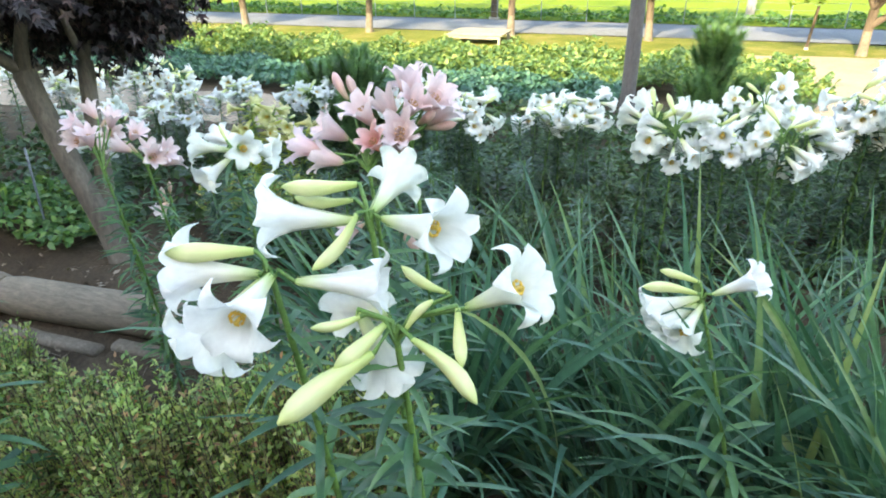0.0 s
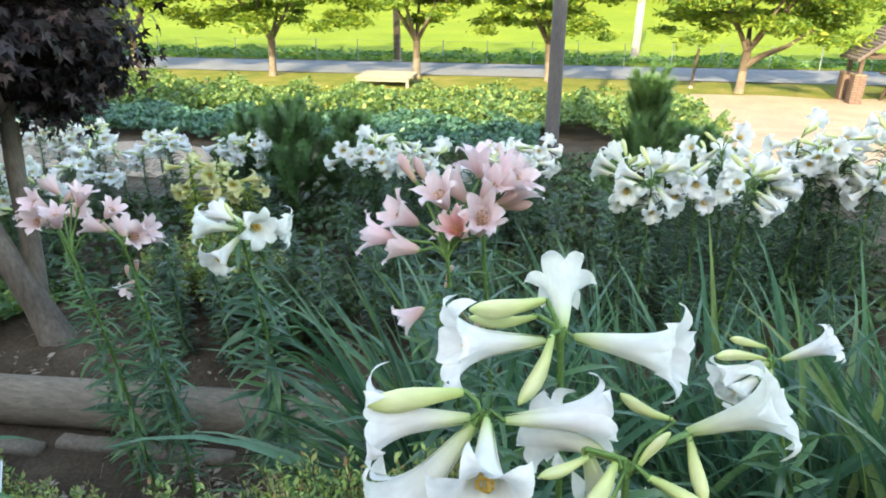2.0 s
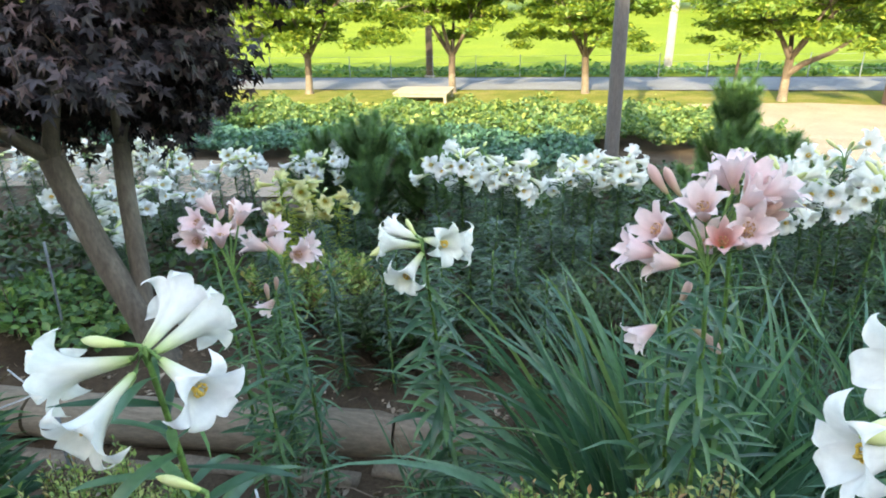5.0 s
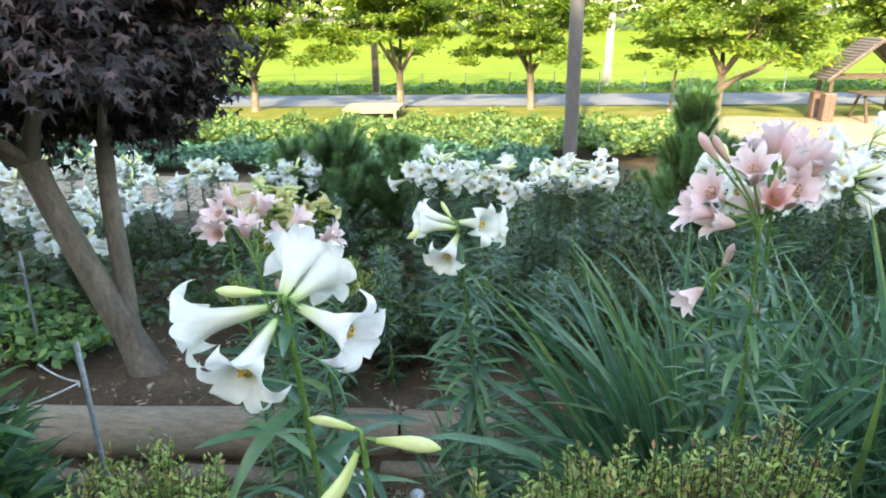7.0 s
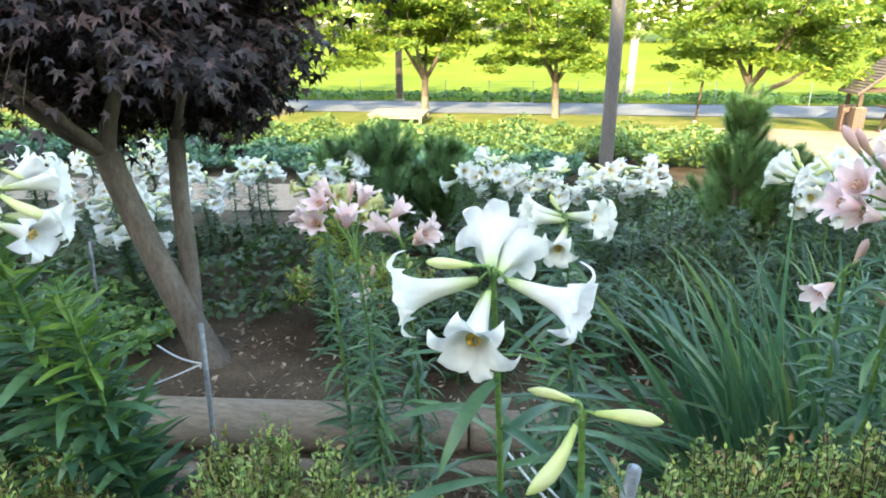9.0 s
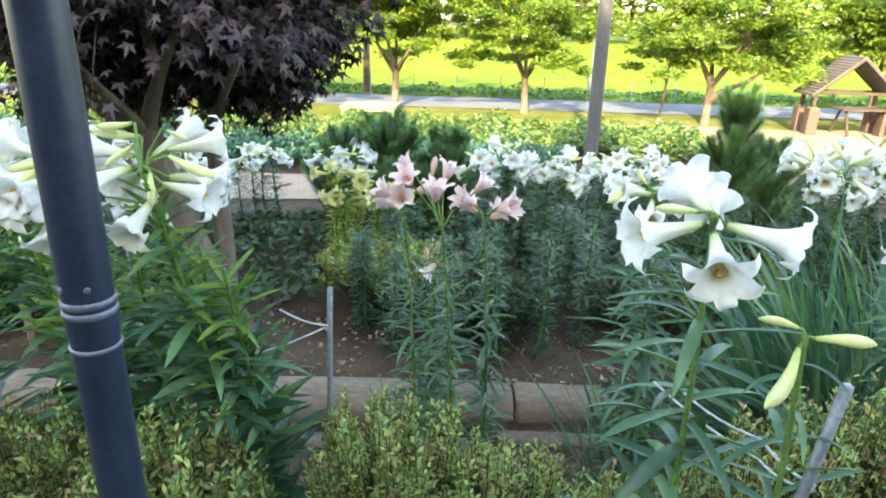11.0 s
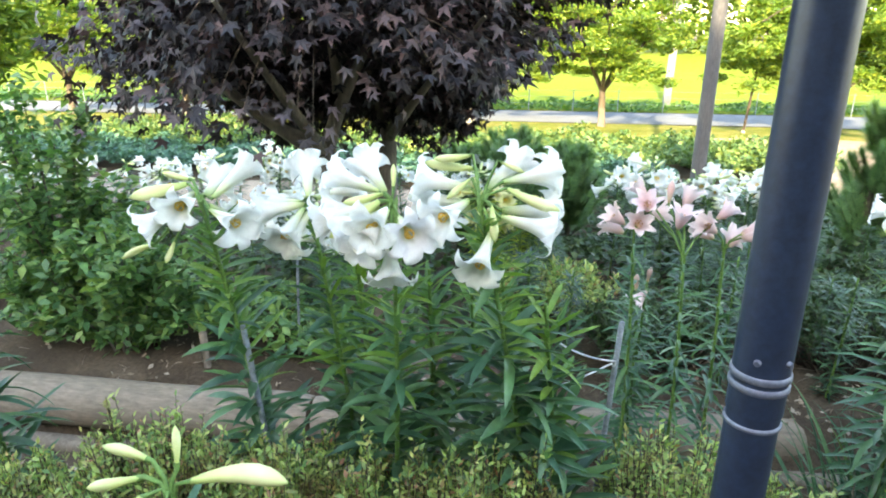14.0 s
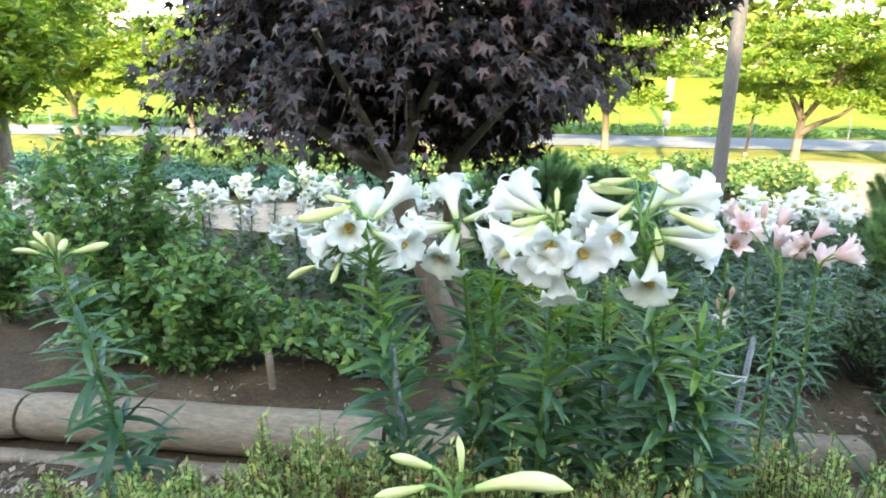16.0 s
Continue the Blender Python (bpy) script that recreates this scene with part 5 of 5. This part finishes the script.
for p in protos:
    p["tall"] = 0.95
cream["tall"] = 0.85
for p in bare:
    p["tall"] = 0.8
rng = random.Random(91)
CLUMPS = ((-7.9, 6.8, 0.50, 6, 0.3), (-8.7, 6.6, 0.45, 6, 0.4), (-7.1, 6.1, 0.38, 4, 0.3), (-9.8, 6.3, 0.45, 6, 0.5), (-5.98, 6.6, 0.5, 5, 0.25), (-6.75, 6.6, 0.42, 4, 0.25), (-10.8, 6.0, 0.45, 5, 0.4), (-4.52, 5.8, 0.61, 9, 0.36), (-3.62, 6.15, 0.52, 9, 0.38),
          (-2.85, 4.55, 0.86, 3, 0.15), (-2.45, 4.75, 0.87, 5, 0.25), (-1.95, 5.1, 0.88, 7, 0.34), (-1.3, 5.4, 0.9, 8, 0.38), (-0.6, 5.6, 0.92, 8, 0.4), (-6.9, 5.0, 0.42, 3, 0.3), (-7.6, 5.4, 0.5, 3, 0.3))
for cx, cy, top, n, r in CLUMPS:
    for k in range(n):
        a = rng.uniform(0, 6.283)
        d = r * math.sqrt(rng.random())
        plant_lily(protos[rng.randrange(4)], cx + math.cos(a) * d * 1.2, cy + math.sin(a) * d, top + rng.gauss(0, 0.05), rng)
# These few plants paint the sunlit dapple among the lilies.
for x, y, z in ((-5.88, 5.35, 0.6), (-5.74, 5.4, 0.56), (-5.6, 5.32, 0.5), (-5.5, 5.4, 0.42), (-5.8, 5.2, 0.45)):
    plant_lily(cream, x, y, z, rng)


for k in range(34):
    x = rng.uniform(-7.6, -2.2)
    y = rng.uniform(4.3, 6.2)
    if abs(x + 6.2) > 0.5:
        plant_lily(bare[k % 3], x, y, rng.uniform(0.2, 0.55), rng)
for x, y, z in ((-4.95, 3.95, 0.62), (-4.7, 4.0, 0.66), (-4.45, 4.05, 0.6), (-4.2, 4.2, 0.6), (-5.3, 4.05, 0.5), (-3.9, 4.0, 0.55), (-5.5, 4.3, 0.5), (-2.6, 4.0, 0.55), (-2.3, 3.9, 0.5), (-1.9, 4.0, 0.55), (-1.5, 4.1, 0.6), (-3.1, 4.2, 0.6)):
    plant_lily(bare[rng.randrange(3)], x, y, z, rng)


# ---- strap leaf clumps ----
def blade_mesh(length, width, arch, twist, seed):
    """A channelled strap leaf that rises, bends over and turns a little on itself."""
    g = Geo()
    n = 11
    vs = []
    y = z = 0.0
    for i in range(n + 1):
        u = i / n
        a = 0.12 * arch + arch * u ** 2.4
        w = width * min(1, (1 - u) * 2.6 + 0.02) * (0.75 + 0.25 * min(1, u * 4))
        if i:
            y += length / n * math.sin(a)
            z += length / n * math.cos(a)
        p = Vector((0, y, z))
        tangent = Vector((0, math.sin(a), math.cos(a)))
        turn = Matrix.Rotation(twist * (0.35 + 0.65 * u), 3, tangent)
        side = turn @ Vector((1, 0, 0))
        up = turn @ Vector((0, -math.cos(a), math.sin(a)))
        vs += [p - side * w + up * w * 0.3, p, p + side * w + up * w * 0.3]
    g.add(vs, [(i * 3 + j, i * 3 + j + 1, (i + 1) * 3 + j + 1, (i + 1) * 3 + j) for i in range(n) for j in range(2)])
    return g.mesh("blade", BLADE)


BLADES = [blade_mesh(l, w, a, t, s) for l, w, a, t, s in ((0.9, 0.009, 0.4, 0.9, 1), (1.0, 0.0098, 0.8, -1.0, 2), (0.85, 0.009, 1.5, 1.2, 3), (1.0, 0.01, 0.3, -0.8, 4), (0.9, 0.009, 2.2, -1.2, 5), (0.7, 0.0085, 1.2, 0.5, 6), (0.95, 0.0098, 1.2, -0.6, 7), (0.95, 0.0094, 0.6, 1.3, 8))]


def strap_clump(x, y, n, r, size, seed, label, drift=0.45):
    rng = random.Random(seed)
    root = thing("strap_leaf_clump", (x, y, ground_z(x, y) - 0.02), label, "grass clump", "strap leaf clumps")
    for k in range(n):
        a = rng.uniform(0, 6.283)
        d = r * math.sqrt(rng.random())
        px, py = math.cos(a) * d, math.sin(a) * d
        dz = ground_z(x + px, y + py) - ground_z(x, y)
        m = Matrix.Translation((px, py, dz)) @ Euler((rng.gauss(-0.05 - 0.15 * d / max(r, 0.01), 0.1), rng.gauss(0, 0.1), (1.57 + rng.gauss(0, 0.75)) if rng.random() < drift else (a - 1.57 + rng.gauss(0, 0.7)))).to_matrix().to_4x4() @ Matrix.Scale(size * rng.uniform(0.7, 1.15), 4)
        part("blade", BLADES[rng.randrange(8)], None, root, m=m)


STRAP = "arching clump of long dark green strap leaves"
strap_clump(-3.47, 2.84, 270, 0.15, 1.4, 1, STRAP, 0.5)
strap_clump(-2.85, 3.2, 280, 0.42, 1.35, 2, STRAP)
strap_clump(-4.18, 3.02, 80, 0.12, 0.72, 6, STRAP, 0.5)
strap_clump(-2.2, 3.0, 280, 0.42, 1.35, 3, STRAP)
strap_clump(-1.65, 2.9, 250, 0.4, 1.3, 4, STRAP)
strap_clump(-2.75, 2.55, 110, 0.25, 0.8, 5, STRAP)


# ---- low shrubs ----
def dome_shrub(name, x, y, rx, ry, h, count, size, mat, label, seed, category="shrub", gap=-0.1):
    """Many upright sprigs over a low dome, each with a rosette of small leaves."""
    rng = random.Random(seed)
    z0 = ground_z(x, y)
    root = thing(name, (x, y, z0), label, category, "low shrubs")
    tw, lv = Geo(), Geo()
    sprigs = count // 17
    for _ in range(sprigs):
        a = rng.uniform(0, 6.283)
        d = math.sqrt(rng.random())
        lump = noise.noise((math.cos(a) * d * 4 + x * 3, math.sin(a) * d * 4 + y * 3, seed))
        if lump < gap and rng.random() < 0.85:
            continue
        tip = Vector((math.cos(a) * d * rx, math.sin(a) * d * ry, h * (0.62 + 0.34 * math.sqrt(max(0.0, 1 - d * d)) + 0.3 * lump) * rng.uniform(0.5, 1.06) ** 0.6))
        tip.z += ground_z(x + tip.x, y + tip.y) - z0
        f = Vector((tip.x * 0.45, tip.y * 0.45, -0.03))
        mid = f.lerp(tip, 0.55) + Vector((rng.gauss(0, 0.02), rng.gauss(0, 0.02), 0.02))
        tw.tube([f, mid, tip], [0.0035, 0.0022, 0.001], 4, caps=False)
        d0 = (tip - mid).normalized()
        n = 13 + rng.randrange(9)
        for k in range(n):
            u = (k / n) ** 0.6
            p = mid.lerp(tip, 0.05 + 0.97 * u)
            s = size * rng.uniform(0.65, 1.35) * (1.1 - 0.25 * u)
            q = Euler((rng.gauss(0.35 + 0.5 * u, 0.3), rng.gauss(0, 0.3), k * 2.4 + rng.gauss(0, 0.4))).to_matrix()
            lv.add([p + q @ Vector(w) * s for w in ((0, 0.03, 0), (0.2, 0.5, 0.04), (0, 1.0, -0.04), (-0.2, 0.5, 0.04))], [(0, 1, 2, 3)])
    part("branchwork", tw, DARKWOOD, root, kind="stuff")
    part("leaves", lv, mat, root, kind="stuff")


AZ = "low clipped shrub with small yellow-green and reddish leaves"
for i, (x, y, rx, ry, h) in enumerate(((-3.52, 2.24, 0.27, 0.24, 0.92), (-3.82, 2.25, 0.27, 0.24, 0.84), (-4.1, 2.1, 0.22, 0.2, 0.78), (-4.4, 2.12, 0.25, 0.22, 0.6), (-4.76, 2.28, 0.28, 0.25, 0.62), (-5.1, 2.3, 0.27, 0.26, 0.74),
                                       (-5.64, 2.08, 0.24, 0.25, 0.7), (-5.92, 2.17, 0.26, 0.26, 0.68), (-6.2, 2.12, 0.27, 0.26, 0.72), (-6.53, 2.1, 0.28, 0.26, 0.74), (-6.88, 2.06, 0.3, 0.26, 0.62), (-7.25, 2.05, 0.3, 0.25, 0.52))):
    dome_shrub("azalea_shrub", x, y, rx, ry, h, 24000, 0.027, LEAF_AZALEA, AZ, 100 + i, gap=0.2 if -4.6 < x < -4.0 else 0.12 if -5.3 < x < -4.6 else -0.08)
for i, (x, y, rx, ry, h) in enumerate(((-4.75, 4.3, 0.5, 0.3, 0.4), (-3.6, 4.4, 0.6, 0.4, 0.5), (-2.9, 5.0, 0.6, 0.4, 0.5), (-5.4, 4.7, 0.5, 0.4, 0.45), (-1.6, 5.6, 0.8, 0.4, 0.5))):
    # Darkened leaves paint shade in the bed; one shrub stays bright as yellow-lit.
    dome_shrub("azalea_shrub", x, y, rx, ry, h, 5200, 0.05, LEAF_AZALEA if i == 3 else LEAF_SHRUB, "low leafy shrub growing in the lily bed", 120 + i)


def bush(x, y, h, w, count, label, seed):
    rng = random.Random(seed)
    root = thing("bush", (x, y, ground_z(x, y)), label, "bush")
    lv = Geo()
    for k in range(26):
        a = rng.uniform(0, 6.283)
        out = rng.uniform(0.15, 1) * w
        tip = Vector((math.cos(a) * out, math.sin(a) * out * 0.8, h * rng.uniform(0.3, 1.05) * (1.12 - 0.35 * out / w)))
        pts = bezier((math.cos(a) * 0.05, math.sin(a) * 0.05, -0.03), (tip.x * 0.35, tip.y * 0.35, tip.z * 0.7), tip, 6)
        g = Geo()
        g.tube(pts, [0.009, 0.008, 0.007, 0.006, 0.005, 0.004, 0.002], 5, caps=False)
        part("branch", g, BARK_MAPLE, root)
        for _ in range(count // 26):
            u = rng.uniform(0.2, 1.03)
            p = pts[0].lerp(pts[3], u * 2) if u < 0.5 else pts[3].lerp(pts[6], u * 2 - 1)
            p = p + Vector((rng.gauss(0, 0.042), rng.gauss(0, 0.042), rng.gauss(0, 0.035)))
            s = rng.uniform(0.045, 0.09)
            q = Euler((rng.gauss(-0.2, 0.5), rng.gauss(0, 0.5), rng.uniform(0, 6.283))).to_matrix()
            lv.add([p + q @ Vector(v) * s for v in ((0, -0.5, 0), (0.26, -0.1, 0.05), (0, 0.6, -0.05), (-0.26, -0.1, 0.05))], [(0, 1, 2, 3)])
    part("leaves", lv, LEAF_BUSH, root, kind="stuff")


bush(-8.4, 4.25, 1.55, 0.74, 6800, "upright leafy green bush behind the log", 3)
bush(-7.95, 4.05, 0.95, 0.62, 4800, "low leafy green bush behind the log", 4)
bush(-9.6, 4.6, 1.2, 0.5, 3600, "leafy green bush in the bed", 6)


# ---- young pines ----
def pine(x, y, h, w, seed, label):
    rng = random.Random(seed)
    root = thing("young_pine", (x, y, ground_z(x, y)), label, "pine", "young pines")
    t, nd = Geo(), Geo()
    t.tube([(0, 0, -0.03), (0.01, 0, h * 0.5), (0, 0.01, h * 0.97)], [0.03, 0.02, 0.006], 8)
    tips = [(Vector((0, 0, h * 0.75)), Vector((0, 0, h)))]
    for k in range(64):
        u = rng.uniform(0.05, 0.95)
        a = k * 2.4 + rng.gauss(0, 0.2)
        out = w * (1 - u * 0.8) * rng.uniform(0.6, 1.1)
        b = Vector((0, 0, h * u * 0.9))
        e = b + Vector((math.cos(a) * out, math.sin(a) * out, out * 0.8 + 0.12))
        mid = b.lerp(e, 0.5) - Vector((0, 0, 0.04))
        t.tube([b, mid, e], [0.009, 0.007, 0.003], 5, caps=False)
        tips.append((mid, e))
        tips.append((b.lerp(mid, 0.4), mid))
    part("trunk", t, BARK_MAPLE, root)
    for a, b in tips:
        d = (b - a).normalized()
        for _ in range(380):
            p = a.lerp(b, rng.uniform(0.1, 1.0))
            v = (d * 0.7 + Vector((rng.gauss(0, 1), rng.gauss(0, 1), rng.gauss(0, 1))).normalized() * 0.8).normalized() * rng.uniform(0.07, 0.12)
            s = d.cross(v).normalized() * 0.0034
            nd.add([p - s, p + s, p + v], [(0, 1, 2)])
    part("needles", nd, NEEDLE, root, kind="stuff")


pine(-2.45, 6.8, 1.5, 0.46, 1, "young dark green pine with a bushy top")
pine(-6.15, 7.0, 0.9, 0.5, 5, "broad soft dark green young pine")
pine(-2.0, 7.0, 0.95, 0.55, 2, "low spreading young pine")
pine(-5.65, 6.75, 1.1, 0.6, 3, "broad soft dark green young pine")
pine(-5.1, 6.9, 0.95, 0.5, 4, "broad soft dark green young pine")


# ---- ground cover and litter ----
def ground_cover(name, x0, x1, y0, y1, count, size, mat, label, seed, thresh=0.0, height=0.07):
    rng = random.Random(seed)
    g = Geo()
    while count > 0:
        x, y = rng.uniform(x0, x1), rng.uniform(y0, y1)
        if noise.noise((x * 2.2, y * 2.2, seed)) < thresh:
            count -= 0.15
            continue
        count -= 1
        p = Vector((x, y, soil_z(x, y) + rng.uniform(0.005, height)))
        s = size * rng.uniform(0.5, 1.4)
        q = Euler((rng.gauss(0.3, 0.5), rng.gauss(0, 0.4), rng.uniform(0, 6.283))).to_matrix()
        g.add([p + q @ Vector(v) * s for v in ((0, -0.5, 0), (0.25, -0.05, 0.05), (0, 0.55, 0), (-0.25, -0.05, 0.05))], [(0, 1, 2, 3)])
    tagged(new(name, g.mesh(name, mat)), label, "ground cover", kind="stuff")


ground_cover("ground_plants", -5.4, -3.2, 1.9, 3.0, 13000, 0.036, LEAF_GROUND, "low patchy weeds on the brown soil", 1, 0.02)
ground_cover("ground_plants", -4.2, -2.0, 1.8, 3.3, 3500, 0.05, LEAF_SHRUB, "low green leaves under the lilies", 2, -0.1, 0.15)
ground_cover("leaf_litter", -9.0, -3.2, 2.2, 3.4, 2600, 0.05, LITTER, "scattered dry leaves and husks on the soil", 3, 0.0, 0.012)
ground_cover("leaf_litter", -8.5, -3.5, 3.7, 5.2, 900, 0.04, LITTER, "scattered dry leaves on the bed", 4, 0.0, 0.012)


# ---- leafy tree at the far end, overhead lines ----
def side_tree():
    rng = random.Random(15)
    root = thing("leafy_tree", (-11.6, 7.2, ground_z(0, 7.2)), "dense green broadleaf tree beside the path", "tree")
    t = Geo()
    t.tube([(0, 0, -0.05), (0.03, 0, 0.8), (0.0, 0.05, 1.7), (0.1, 0, 2.6)], [0.12, 0.09, 0.08, 0.04], 10)
    part("trunk", t, BARK_MAPLE, root)
    centres = []
    for k in range(40):
        a, r = rng.uniform(0, 6.283), rng.uniform(0.2, 1.05)
        centres.append((Vector((math.cos(a) * r, math.sin(a) * r, rng.uniform(1.5, 3.4))), rng.uniform(0.2, 0.36)))
    for c, _ in centres[:14]:
        g = Geo()
        g.tube(bezier((0.02, 0.03, 1.3), (c.x * 0.3, c.y * 0.3, c.z * 0.85), c, 5), [0.035, 0.03, 0.024, 0.018, 0.012, 0.006], 6)
        part("limb", g, BARK_MAPLE, root)
    c = Geo()
    crown_leaves(c, centres, 11000, 0.11, rng)
    part("crown", c, LEAF_TREE, root)


side_tree()


def overhead_lines():
    root = thing("power_line", (0, 24.6, 0), "thin dark overhead power cables across the field", "cable")
    for z, y in ((2.95, 0.0), (3.2, 0.3), (3.4, 0.6)):
        g = Geo()
        n = 40
        g.tube([(-60 + 60 * k / n, y, z + 0.35 * (k / n) + 0.6 * ((2 * k / n - 1) ** 2 - 1)) for k in range(n + 1)], [0.012] * (n + 1), 5)
        part("cable", g, DARKWOOD, root)


overhead_lines()


def twig_litter():
    rng = random.Random(19)
    g = Geo()
    for _ in range(260):
        x, y = rng.uniform(-8.8, -3.6), rng.uniform(2.5, 3.4) if rng.random() < 0.7 else rng.uniform(3.75, 4.6)
        a, n = rng.uniform(0, 6.283), rng.uniform(0.04, 0.16)
        p = Vector((x, y, soil_z(x, y) + 0.008))
        d = Vector((math.cos(a), math.sin(a), rng.uniform(-0.02, 0.12))) * n
        g.tube([p, p + d * 0.5 + Vector((0, 0, rng.uniform(0, 0.015))), p + d], [0.0025, 0.002, 0.001], 4, caps=False)
    tagged(new("twig_litter", g.mesh("twig_litter", SLAB)), "dry pale twigs and stalks lying on the soil", "twigs", kind="stuff")


twig_litter()


def dry_sprig(x, y, h, seed):
    rng = random.Random(seed)
    root = thing("dry_sprig", (x, y, ground_z(x, y)), "dead pale stalk with a few bent twigs", "dead plant", "dead stalks")
    top = Vector((rng.gauss(0, 0.03), rng.gauss(0, 0.03), h))
    g = Geo()
    g.tube(bezier((0, 0, -0.03), (0.02, 0, h * 0.5), top, 5), [0.004, 0.0038, 0.0034, 0.003, 0.0024, 0.0015], 5)
    part("stalk", g, SLAB, root)
    for k in range(6):
        b = top * rng.uniform(0.35, 0.95)
        e = b + Vector((rng.gauss(0, 0.09), rng.gauss(0, 0.05), rng.uniform(-0.06, 0.08)))
        g = Geo()
        g.tube([b, (b + e) / 2 + Vector((0, 0, 0.02)), e], [0.002, 0.0018, 0.001], 4)
        part("twig", g, SLAB, root)


for i, (x, y, h) in enumerate(((-4.78, 3.25, 0.5), (-4.95, 3.2, 0.35), (-3.95, 3.1, 0.6), (-4.45, 2.75, 0.5), (-4.3, 2.9, 0.45), (-7.25, 4.15, 0.75))):
    dry_sprig(x, y, h, i)
